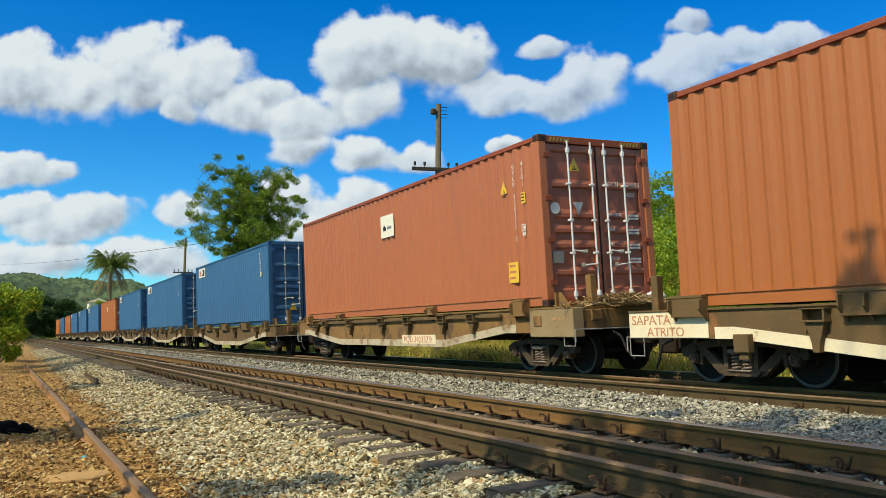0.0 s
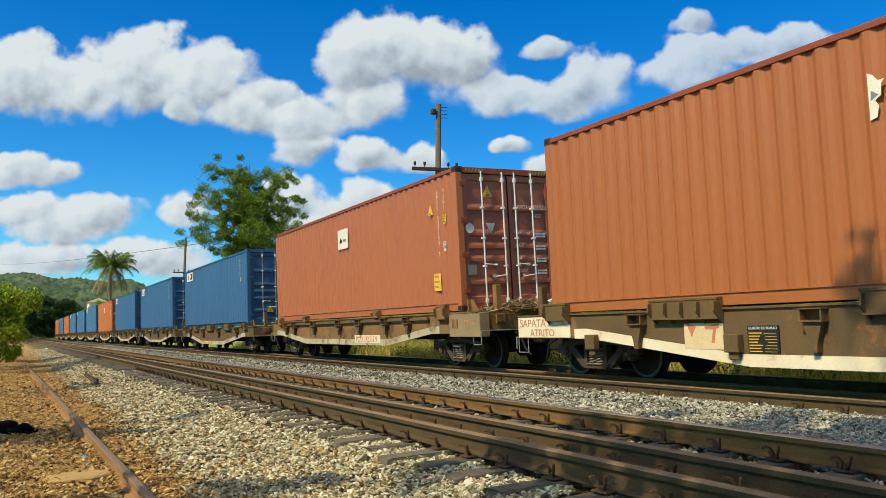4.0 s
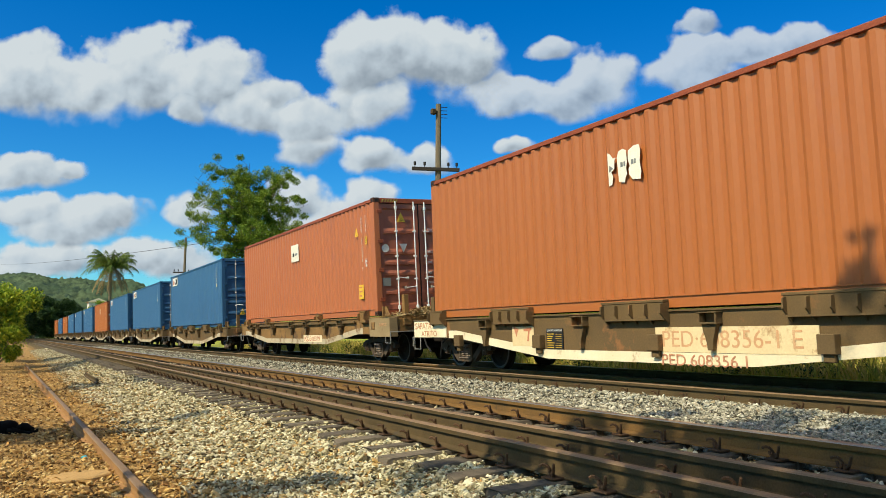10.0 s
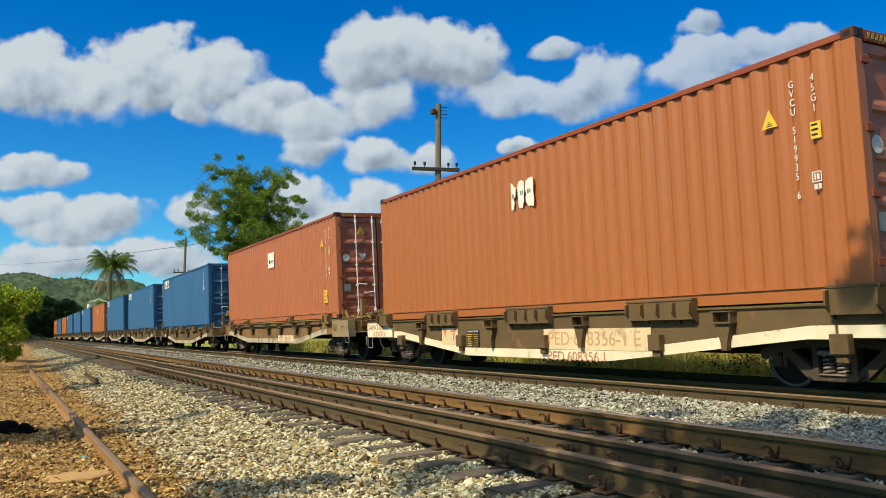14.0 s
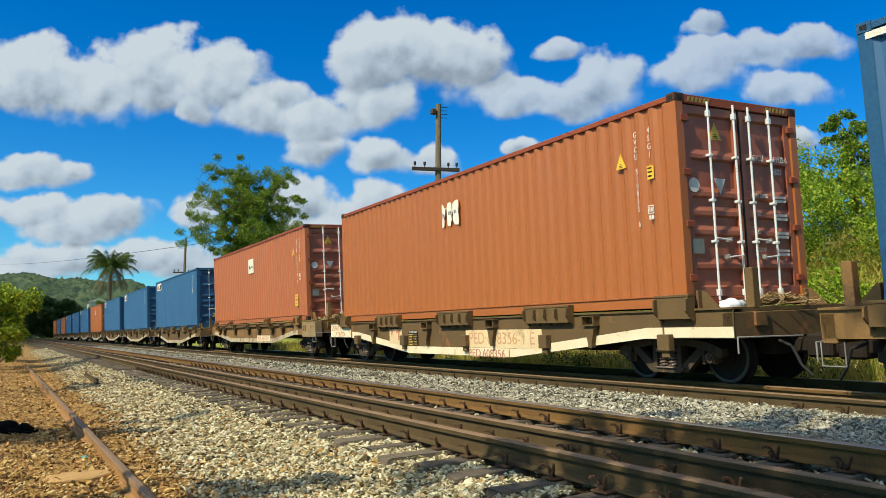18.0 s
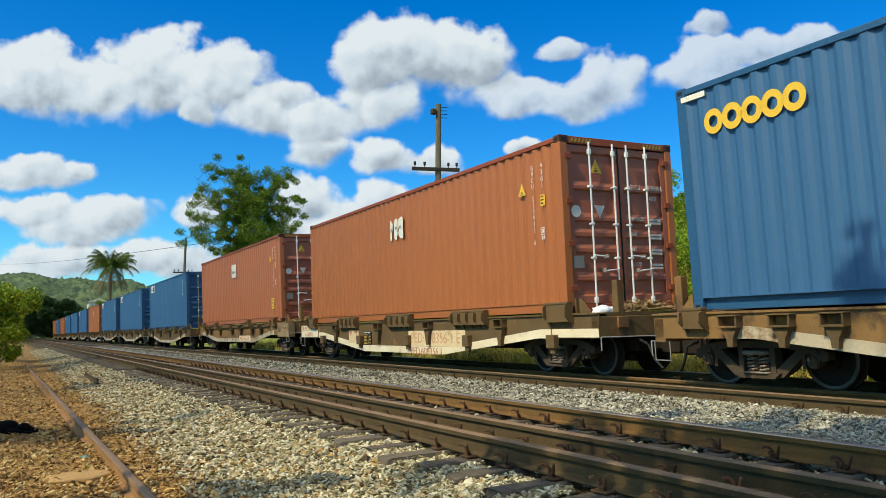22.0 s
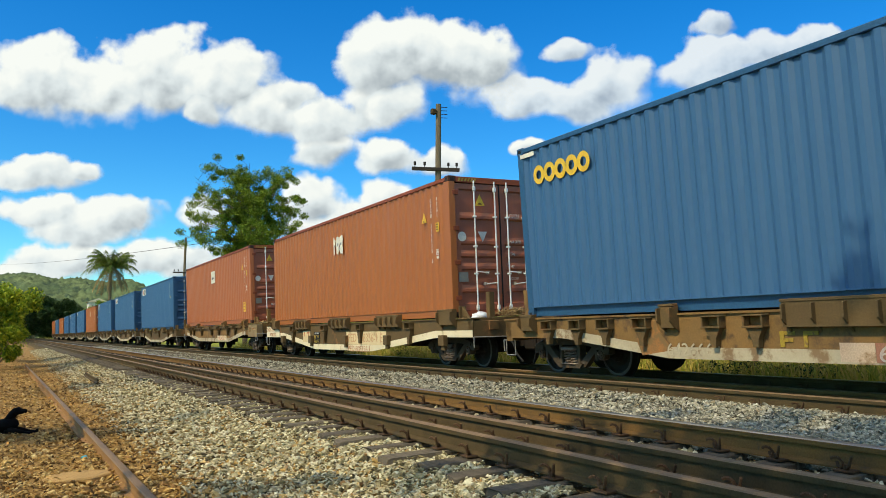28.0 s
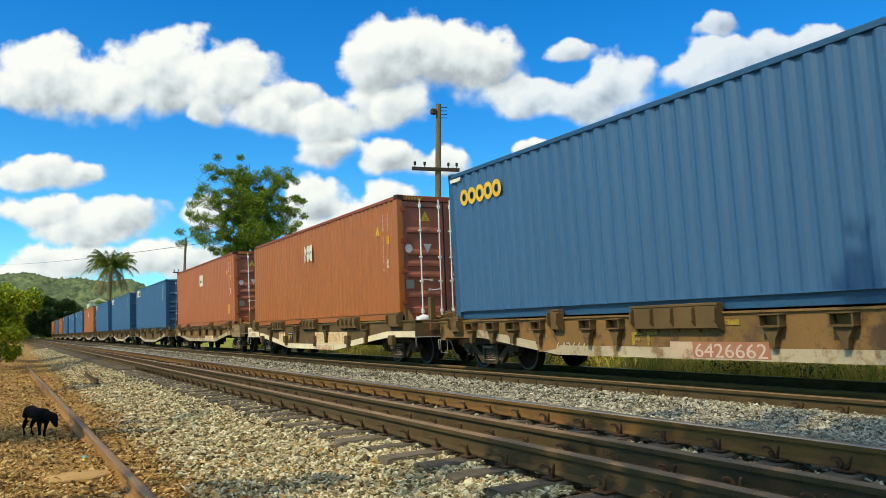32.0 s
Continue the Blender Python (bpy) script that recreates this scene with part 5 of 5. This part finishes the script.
def fallen_leaves(count, xr, yr, size, seed):
    rng = np.random.default_rng(seed)
    x = rng.uniform(*xr, count)
    y = yr[0] * (yr[1] / yr[0]) ** rng.uniform(0, 1, count)
    s = size * rng.uniform(0.6, 1.4, count) * (0.8 + 0.03 * y)
    v = np.einsum("nij,nkj->nki", rotations(count, rng, 0.6), np.array([(0, -1, 0), (0.42, -0.1, 0.14), (0, 1, 0), (-0.42, -0.1, 0.14)])[None] * s[:, None, None])
    v += np.stack([x, y, ground_z(x, y) + 0.018 + 0.4 * s], 1)[:, None]
    tagged(join_pieces("leaf_litter", v, [(0, 1, 2, 3)], LITTERLEAF), "dry fallen leaves scattered beside and between the rails", "leaf litter", kind="stuff")


fallen_leaves(4500, (-2.6, 2.4), (5.2, 30), 0.024, 44)
fallen_leaves(2600, (2.6, 5.0), (2.4, 14), 0.026, 45)
bush_row("bush", "leafy green bush before the far house", BUSHLEAF, [(13.9, 163, 0.3, 2.0, 8.4), (16.5, 166, 0.3, 2.0, 7.0)], 5000, 0.3, 140)


# ---- far hills ----
def build_hill(name, label, y, x0, x1, height, seed, colour):
    rng = np.random.default_rng(seed)
    nx, ny = 420, 60
    xs, ts = np.linspace(x0, x1, nx), np.linspace(0, 1, ny)
    X, T = np.meshgrid(xs, ts)
    ridge = height * (1.0 - 0.0006 * X + 0.02 * np.sin(X * 0.06 + 1.0) + 0.02 * np.sin(X * 0.13)) * np.clip((330 - X) / 215, 0.12, 1)
    Z = ridge * np.sin(T * np.pi / 2) ** 1.2 + (np.abs(np.sin(X * 0.31 + 3 * np.sin(T * 37 + X * 0.02))) * np.abs(np.sin(T * 61 + X * 0.13)) * 5.0 + rng.normal(0, 0.9, X.shape)) * (T > 0)
    Y = y + T * 260
    i = (np.arange(ny - 1)[:, None] * nx + np.arange(nx - 1)[None]).reshape(-1)
    f = np.stack([i, i + 1, i + nx + 1, i + nx], 1)
    m = surface(name + "_forest", colour[0], colour[1], 0.95, 0, 0.03, 0.2, 0.4, 1.0, colour[2], 0.5, 0.07, grain=0.35)
    tagged(join_pieces(name, np.stack([X, Y, Z], 2).reshape(1, -1, 3), f.tolist(), m), label, "hill", kind="structure")


build_hill("hill", "distant hill covered with green woodland", 700, -420, 520, 63, 4, ((0.042, 0.07, 0.038), (0.075, 0.105, 0.052), (0.022, 0.042, 0.028)))

# ---- clouds ----
CLOUD_D = 2600.0
PX = CLOUD_D / 1393.9
SKY_X, SKY_Y, SKY_Z = (VIEW.to_3x3() @ Vector(a) for a in ((1, 0, 0), (0, 1, 0), (0, 0, 1)))


def cloud_mat(name, puffs, seed, glow=0.66, thick=1.0, hue=(1, 1, 1)):
    """White cumulus: soft overlapping puffs, frayed by noise, sunlit tops and grey shaded bases put into the colour."""
    m = bpy.data.materials.new(name)
    m.use_nodes = True
    n, l = m.node_tree.nodes, m.node_tree.links
    n.clear()
    co = n.new("ShaderNodeTexCoord").outputs["Object"]
    sh = n.new("ShaderNodeVectorMath")
    sh.operation = "ADD"
    sh.inputs[1].default_value = (seed * 371.0, seed * 113.0, seed * 57.0)
    l.new(co, sh.inputs[0])

    def math_node(op, a, b=None, c=None, clamp=False):
        k = n.new("ShaderNodeMath")
        k.operation, k.use_clamp = op, clamp
        for s, v in zip(k.inputs, (a, b, c)):
            if v is None:
                continue
            if isinstance(v, bpy.types.NodeSocket):
                l.new(v, s)
            else:
                s.default_value = v
        return k.outputs[0]

    big, fine = noise_tex(n, l, sh.outputs[0], 0.006, 3, 0.45), noise_tex(n, l, sh.outputs[0], 0.0095, 4.5, 0.46)
    lit = n.new("ShaderNodeVectorMath")
    lit.operation = "ADD"
    lit.inputs[1].default_value = (-20.0, 34.0, 0.0)
    l.new(sh.outputs[0], lit.inputs[0])
    toward = noise_tex(n, l, lit.outputs[0], 0.0095, 3, 0.45)
    warp = n.new("ShaderNodeVectorMath")
    warp.operation = "MULTIPLY_ADD"
    l.new(big.outputs[1], warp.inputs[0])
    warp.inputs[1].default_value = (130, 100, 0)
    l.new(co, warp.inputs[2])
    field, shade = None, None
    for x, y, rx, ry in puffs:
        cx, cy = x + 65, y + 50 - 0.22 * ry
        d = n.new("ShaderNodeVectorMath")
        d.operation = "SUBTRACT"
        l.new(warp.outputs[0], d.inputs[0])
        d.inputs[1].default_value = (cx, cy, 0)
        s = n.new("ShaderNodeVectorMath")
        s.operation = "MULTIPLY"
        l.new(d.outputs[0], s.inputs[0])
        s.inputs[1].default_value = (1 / rx, 1 / ry, 0)
        sp = n.new("ShaderNodeSeparateXYZ")
        l.new(s.outputs[0], sp.inputs[0])
        up = math_node("MAXIMUM", math_node("MULTIPLY", sp.outputs[1], 0.85), math_node("MULTIPLY", sp.outputs[1], -1.55))
        q = math_node("SQRT", math_node("ADD", math_node("MULTIPLY", sp.outputs[0], sp.outputs[0]), math_node("MULTIPLY", up, up)))
        v = math_node("SUBTRACT", 1.0, q)
        h = math_node("ADD", math_node("MULTIPLY", sp.outputs[1], 0.55), math_node("MULTIPLY", sp.outputs[0], -0.2))
        if field is None:
            field, shade = v, h
        else:
            w = math_node("MULTIPLY_ADD", math_node("SUBTRACT", v, field), 2.0, 0.5, True)
            k = n.new("ShaderNodeMix")
            l.new(w, k.inputs[0])
            l.new(shade, k.inputs[2])
            l.new(h, k.inputs[3])
            shade = k.outputs[0]
            field = math_node("SMOOTH_MAX", field, v, 0.25)
    dens = math_node("ADD", field, math_node("MULTIPLY_ADD", fine.outputs[0], 1.15, -0.575))
    mr = n.new("ShaderNodeMapRange")
    mr.interpolation_type = "SMOOTHSTEP"
    mr.inputs["From Min"].default_value = -0.05
    l.new(math_node("MAXIMUM", math_node("MULTIPLY_ADD", shade, -0.7, 0.42), 0.2), mr.inputs["From Max"])
    l.new(dens, mr.inputs[0])
    # billows lit from the sun's side, drawn into the tone of the glow
    relief = math_node("SUBTRACT", fine.outputs[0], toward.outputs[0])
    tone = math_node("ADD", math_node("MULTIPLY_ADD", shade, 0.85, 0.74), math_node("MULTIPLY", relief, 1.15))
    tone = math_node("ADD", tone, math_node("MULTIPLY_ADD", big.outputs[0], 0.9, -0.45))
    tone = math_node("SUBTRACT", tone, math_node("MULTIPLY", dens, 0.16), None, True)
    r = ramp(n, [(p, tuple(a * b for a, b in zip(c, hue))) for p, c in ((0.0, (0.30, 0.39, 0.47)), (0.35, (0.45, 0.54, 0.62)), (0.7, (0.75, 0.87, 0.95)), (1.0, (0.94, 1.03, 1.06)))])
    l.new(tone, r.inputs[0])
    em, tr, ms, out = n.new("ShaderNodeEmission"), n.new("ShaderNodeBsdfTransparent"), n.new("ShaderNodeMixShader"), n.new("ShaderNodeOutputMaterial")
    l.new(r.outputs[0], em.inputs[0])
    em.inputs[1].default_value = glow
    mr.inputs["To Max"].default_value = thick
    l.new(mr.outputs[0], ms.inputs[0])
    l.new(tr.outputs[0], ms.inputs[1])
    l.new(em.outputs[0], ms.inputs[2])
    l.new(ms.outputs[0], out.inputs[0])
    return m


CLOUDS = []


def cloud(puffs, seed, depth, thick=1.0):
    """A cloud in the far sky before the camera; puffs give centre and radii in the picture's units."""
    rows = [((x - 784) * PX, (441 - y) * PX, rx * PX, ry * PX) for x, y, rx, ry in puffs]
    CLOUDS.append((cloud_sheet(rows, seed, 0.56, thick), depth))


def cloud_sheet(rows, seed, glow, thick, hue=(1, 1, 1)):
    x0, x1 = min(p[0] - p[2] for p in rows) - 150, max(p[0] + p[2] for p in rows) + 150
    y0, y1 = min(p[1] - p[3] for p in rows) - 150, max(p[1] + p[3] for p in rows) + 150
    bm = bmesh.new()
    bm.faces.new([bm.verts.new((x, y, 0)) for x, y in ((x0, y0), (x1, y0), (x1, y1), (x0, y1))])
    ob = new("cloud", mesh_of("cloud", bm, cloud_mat("cloud_vapour", rows, seed, glow, thick, hue)))
    return tagged(ob, "white fair-weather cumulus cloud with a grey base", "cloud", "clouds in the sky", "structure")


# puffs: centre and radii, at the middle of the clip
cloud([(60, 140, 130, 75), (190, 150, 120, 80), (290, 140, 110, 85), (390, 140, 85, 90), (440, 195, 60, 45), (340, 195, 40, 35)], 1, 0)
cloud([(470, 200, 80, 60), (560, 215, 90, 50), (640, 190, 50, 55), (505, 165, 50, 40)], 2, 12)
cloud([(720, 95, 130, 75), (660, 110, 85, 75), (820, 110, 85, 85), (690, 180, 60, 60)], 3, 4)
cloud([(560, 265, 65, 38), (680, 280, 70, 40), (760, 285, 60, 35)], 4, 16)
cloud([(930, 175, 85, 45), (1080, 150, 80, 65), (1010, 190, 90, 35), (1000, 90, 50, 22)], 5, 8, 0.88)
cloud([(1250, 110, 110, 65), (1340, 90, 90, 45), (1250, 40, 45, 28), (1440, 75, 80, 40), (1400, 160, 90, 40)], 6, 20, 0.82)
cloud([(60, 305, 95, 35), (20, 310, 60, 28), (125, 300, 50, 24)], 7, 24)
cloud([(60, 375, 95, 45), (180, 380, 95, 42), (120, 400, 130, 40)], 8, 28)
cloud([(90, 460, 120, 35), (30, 480, 120, 30), (250, 455, 70, 40), (330, 470, 70, 40)], 9, 32)
cloud([(350, 375, 50, 42), (530, 350, 75, 58), (650, 365, 85, 50), (590, 410, 130, 55)], 10, 36)
cloud([(925, 260, 40, 22), (1400, 250, 60, 30), (1000, 300, 60, 30)], 11, 40)


# scattered glowing clouds overhead and behind, out of view, added to whiten the fill light
overhead = cloud_sheet([(900, 300, 900, 700), (-300, -1500, 1200, 800), (-1800, 1300, 900, 800), (300, 1300, 800, 700), (1500, -900, 900, 800), (-2700, -900, 700, 900)], 14, 0.72, 1.0, (1.0, 0.93, 0.8))
overhead.matrix_basis = pose(0, 0, 1200, 180)
FILL_CLOUD = cloud_sheet([(0, 0, 900, 260), (1300, 40, 700, 240), (-1300, 30, 800, 260)], 15, 0.74, 1.0, (1.0, 0.93, 0.8))
FILL_CLOUD.matrix_basis = look((-600, -2400, 620), (0, 0, 100))
# the cloud that drifts before the sun late in the shot, with a thinner one ahead of it
# both stay out of view; their strong glow is added soft light on the ground
SUN_CLOUD = cloud_sheet([(-110, 0, 120, 170), (-280, 20, 210, 220), (-450, -10, 190, 190)], 12, 17.0, 0.63, (1.0, 0.87, 0.64))

SUN_VEIL = cloud_sheet([(530, 0, 240, 170)], 16, 6.0, 0.30, (1.0, 0.9, 0.7))


# ---- small things beside the track ----
def heap(name, label, category, material, at, count, radius, length, seed):
    rng = np.random.default_rng(seed)
    r = np.abs(rng.normal(0, 0.45, count)) * radius
    ang = rng.uniform(0, 2 * np.pi, count)
    pos = np.stack([r * np.cos(ang) * 1.6, r * np.sin(ang), np.maximum(0, 0.16 * (1 - (r / radius) ** 2)) * rng.uniform(0.1, 1, count)], 1)
    w = length * 0.02
    v0 = np.array([(-0.5 * length, -w, 0), (0.5 * length, -w, 0.01), (0.5 * length, w, 0.01), (-0.5 * length, w, 0)])
    v = np.einsum("nij,kj->nki", rotations(count, rng, 0.4), v0) + pos[:, None]
    ob = tagged(join_pieces(name, v, [(0, 1, 2, 3)], material), label, category, kind="stuff")
    ob.matrix_basis = at
    return ob


def crumpled_bag(at):
    bm = bmesh.new()
    bmesh.ops.create_icosphere(bm, subdivisions=3, radius=1.0)
    for v in bm.verts:
        k = 1 + 0.35 * noise.noise(v.co * 2.3) + 0.12 * noise.noise(v.co * 6)
        v.co = Vector((v.co.x * 0.2 * k, v.co.y * 0.14 * k, max(0.0, (v.co.z + 0.35) * 0.085 * k)))
    ob = new("plastic_bag", mesh_of("plastic_bag", bm, BAG, True))
    ob.matrix_basis = at
    return tagged(ob, "crumpled white plastic bag on the wagon deck", "bag")


BAG = surface("white_plastic", (0.78, 0.80, 0.84), (0.66, 0.69, 0.74), 0.4, 0, 8, 40, 0.6, 0.3)
add_mover(heap("straw", "dry straw littering the wagon deck before the doors", "straw", STRAW, Matrix.Identity(4), 420, 0.6, 0.3, 1), 0 - 0.35, 2.567, 0.7065, 0.985)
add_mover(crumpled_bag(Matrix.Identity(4)), -0.32, 2.567, 0.7065, 0.985)
MOVERS[-1] = (*MOVERS[-1], -0.75)
add_mover(heap("straw", "thick heap of dry straw on the wagon deck", "straw", STRAW, Matrix.Identity(4), 1500, 0.75, 0.34, 2), PITCH - 0.4, 3.437, 0.844, 0.985)
add_mover(crumpled_bag(Matrix.Identity(4)), PITCH - 0.45, 3.437, 0.844, 1.06)
MOVERS[-1] = (*MOVERS[-1], 0.72)

# flat sandy slab sunk in the earth
slab_bm = bmesh.new()
prism(slab_bm, [(-0.30, -0.09), (-0.1, -0.16), (0.14, -0.14), (0.27, -0.03), (0.22, 0.12), (-0.02, 0.17), (-0.2, 0.14), (-0.27, 0.03)], -0.03, 0.035, "z")
bmesh.ops.bevel(slab_bm, geom=list(slab_bm.edges), offset=0.012, segments=1, affect="EDGES")
SLAB = surface("sandy_stone", (0.46, 0.28, 0.11), (0.38, 0.23, 0.09), 0.9, 0, 6, 70, 0.6, 0.5, (0.28, 0.18, 0.08), 0.6, 9)
tagged(part("stone_slab", slab_bm, SLAB, None, at=pose(0.58, 7.65, 0.03, 4, -3, -12)), "flat sandy yellow stone slab on the earth", "stone")

# short length of old rail lying in the gravel
dead = thing("rail_offcut", "short rusty length of old rail lying in the gravel", "rail", at=pose(1.92, 21.3, 0.22, 0, 0, -0.6))
part("rail", rail_mesh("rail", 4.2, RUST, RUST, 0.11, 0.09, 0.05), None, dead, at=pose(0, 0, 0.0))
litter_bm = bmesh.new()
bmesh.ops.create_icosphere(litter_bm, subdivisions=2, radius=0.035)
for v in litter_bm.verts:
    v.co *= 1 + 0.4 * noise.noise(v.co * 40)
    v.co.z *= 0.6
CYAN = surface("cyan_plastic", (0.04, 0.38, 0.48), (0.06, 0.45, 0.55), 0.4, 0, 20, 80)
tagged(part("litter", litter_bm, CYAN, None, at=pose(0.71, 8.8, 0.05)), "small scrap of cyan plastic on the earth", "litter")

WIRE = surface("wire", (0.05, 0.05, 0.05), (0.07, 0.07, 0.07), 0.6, 0.3)


def wire(p, q, sag):
    pts = [Vector(p).lerp(Vector(q), i / 16) - Vector((0, 0, sag * 4 * (i / 16) * (1 - i / 16))) for i in range(17)]
    tagged(part("overhead_wire", tubes(*[(s, t, 0.022) for s, t in zip(pts, pts[1:])], seg=5), WIRE), "thin overhead wire between poles", "wire", "overhead wires")


wire((15.0, 55.0, 8.5), (-3.6, 230.0, 19.6), 0.6)

# white-roofed house far behind the train
house = thing("house", "small white-roofed house far behind the train", "house", at=pose(14.9, 175, 0.3))
part("wall", boxes((-1.7, 1.7, -2.5, 2.5, 0, 7.9)), STICKER, house)
bm = bmesh.new()
prism(bm, [(-2.1, 7.9), (2.1, 7.9), (0, 8.7)], -2.9, 2.9, "y")
part("roof", bm, WHITE, house)
for x in (-1.1, 1.1):
    part("window", boxes((x - 0.4, x + 0.4, -2.53, -2.49, 5.2, 6.4)), BLACK, house)


# ---- the dog ----
def loft(bm, pts, radii, seg=12):
    rings = []
    for i, (p, r) in enumerate(zip(pts, radii)):
        p = Vector(p)
        d = (Vector(pts[min(i + 1, len(pts) - 1)]) - Vector(pts[max(i - 1, 0)])).normalized()
        m = d.to_track_quat("Z", "Y").to_matrix()
        rings.append([bm.verts.new(p + m @ Vector((r * math.cos(2 * math.pi * k / seg), r * math.sin(2 * math.pi * k / seg), 0))) for k in range(seg)])
    for s, t in zip(rings, rings[1:]):
        for k in range(seg):
            bm.faces.new((s[k], s[(k + 1) % seg], t[(k + 1) % seg], t[k]))
    bm.faces.new(rings[0][::-1])
    bm.faces.new(rings[-1])


def build_dog():
    dog = thing("dog", "black short-haired dog resting by the siding", "dog")
    bm = bmesh.new()
    loft(bm, [(-0.30, 0, 0.0), (-0.27, 0, 0.01), (-0.18, 0, 0.01), (-0.05, 0, 0.0), (0.10, 0, -0.01), (0.21, 0, 0.0), (0.28, 0, 0.03), (0.31, 0, 0.05)], [0.03, 0.08, 0.105, 0.10, 0.12, 0.125, 0.09, 0.04])
    body = part("body", bm, FUR, dog, smooth=True)
    bm = bmesh.new()
    loft(bm, [(-0.14, 0, -0.10), (-0.05, 0, -0.02), (0.02, 0, 0.02), (0.08, 0, 0.015), (0.13, 0, -0.01), (0.19, 0, -0.02), (0.205, 0, -0.02)], [0.075, 0.07, 0.072, 0.062, 0.042, 0.033, 0.018])
    for s in (-1, 1):
        prism(bm, [(-0.02, 0.06), (0.05, 0.05), (0.03, -0.03), (-0.01, -0.02)], s * 0.06 - 0.008, s * 0.06 + 0.008, "y")
    head = part("head", bm, FUR, dog, smooth=True)
    legs = []
    for x in (0.19, -0.2):
        for y in (-0.075, 0.075):
            bm = bmesh.new()
            k = 0.0 if x > 0 else 0.05
            loft(bm, [(0, 0, 0.06), (0, 0, -0.02), (k * 0.4, 0, -0.1), (-k, 0, -0.19), (-k * 0.6, 0, -0.30), (0.01, 0, -0.335), (0.05, 0, -0.345)], [0.05, 0.055, 0.042, 0.027, 0.022, 0.026, 0.018], 8)
            legs.append((part("leg", bm, FUR, dog, smooth=True), x, y))
    bm = bmesh.new()
    loft(bm, [(0, 0, 0), (-0.08, 0, -0.02), (-0.18, 0, -0.07), (-0.25, 0, -0.09)], [0.022, 0.018, 0.013, 0.006], 8)
    tail = part("tail", bm, FUR, dog, smooth=True)
    dog.scale = (0.74, 0.74, 0.74)
    return dog, body, head, legs, tail


DOG = build_dog()


# ---- motion of the train, its wheels and the clouds ----
def car_pose(offset, lean, pivot_z, lift, s):
    return pose(8.996, s + offset, pivot_z, 0, -lean, 0) @ Matrix.Translation((0, 0, lift))


def motions():
    for ob, offset, lean, pivot_z, lift, *aside in MOVERS:
        shift = Matrix.Translation((aside[0] if aside else 0, 0, 0))
        walk(ob, [(t, car_pose(offset, lean, pivot_z, lift, s) @ shift) for t, s in TRAVEL])
    ts, ss = [r[0] for r in TRAVEL], [r[1] for r in TRAVEL]
    for ob, y in TURNERS:
        rows = []
        for i in range(65):
            t = i * 0.5
            a = (float(np.interp(t, ts, ss)) - ss[0]) / WHEEL_R
            rows.append((t, pose(0, y, 0) @ Matrix.Rotation(-a, 4, "X")))
        walk(ob, rows)
    for ob, depth in CLOUDS:
        base = Matrix.Translation(EYE) @ VIEW.to_3x3().to_4x4()
        rows = [(t, base @ Matrix.Translation(((t - 19) * 1.5 * PX, -(t - 19) * 0.15 * PX, -CLOUD_D - depth))) for t in (0.0, 16.0, 32.0)]
        walk(ob, rows)
    # the sun's cloud crosses at 22 metres a second
    face = look(EYE + SUN_DIR * 1500, EYE)
    for veil, at in ((SUN_CLOUD, 21.0), (SUN_VEIL, 22.4)):
        walk(veil, [(t, face @ Matrix.Translation(((t - at) * 22, 0, 0))) for t in (0.0, 16.0, 32.0)])
    # the dog lies flat, lifts its head, sits up and stands
    dog, body, head, legs, tail = DOG
    lie, rise = pose(-0.08, 11.62, 0.03, 0, 0, -28), pose(0.05, 11.4, 0.03, 0, 0, -34)
    walk(dog, [(0, lie), (22.4, lie), (30.6, lie), (31.0, rise), (31.4, pose(0.24, 11.3, 0.02, 0, 0, -78)), (31.7, pose(0.29, 11.25, 0.02, 0, 0, -70)), (32.0, pose(0.33, 11.2, 0.02, 0, 0, -60))])
    low = pose(0, 0, 0.11)
    walk(body, [(0, low), (22.4, low), (23.4, pose(0, 0, 0.13, 0, -9)), (30.6, pose(0, 0, 0.13, 0, -9)), (31.0, pose(0, 0, 0.23, 0, -42)), (31.4, pose(0, 0, 0.32, 0, -18)), (31.7, pose(0, 0, 0.36, 0, 2)), (32.0, pose(0, 0, 0.37, 0, 6))])
    flat, up = pose(0.40, 0, 0.10), pose(0.26, 0, 0.33)
    walk(head, [(0, flat), (22.4, flat), (23.0, pose(0.38, 0, 0.2)), (23.6, up), (25.5, pose(0.25, 0, 0.34, 0, 0, 20)), (28.5, pose(0.26, 0, 0.35, 0, -18)), (29.5, up), (30.6, up),
                (31.0, pose(0.28, 0, 0.49)), (31.4, pose(0.36, 0, 0.44, 0, 10)), (31.7, pose(0.40, 0, 0.38, 0, 25)), (32.0, pose(0.42, 0, 0.34, 0, 38))])
    for ob, x, y in legs:
        f = x > 0
        down = pose(x + (0.08 if f else 0.02), y * 1.2, 0.06, 0, -84)
        walk(ob, [(0, down), (22.4, down), (30.6, down), (31.0, pose(x - 0.04, y, 0.34, 0, -4) if f else pose(x + 0.02, y * 1.3, 0.09, 0, -75)),
                  (31.4, pose(x, y, 0.345, 0, 8 if y > 0 else -10) if f else pose(x, y, 0.3, 0, -30)), (31.7, pose(x, y, 0.345, 0, 0)), (32.0, pose(x, y, 0.345, 0, (14 if y > 0 else -8) * (1 if f else 0.3)))])
    droop = pose(-0.28, 0, 0.10)
    walk(tail, [(0, droop), (30.6, droop), (31.0, pose(-0.22, 0, 0.08)), (31.7, pose(-0.28, 0, 0.37, 0, -40)), (32.0, pose(-0.28, 0, 0.36, 0, -50))])


motions()
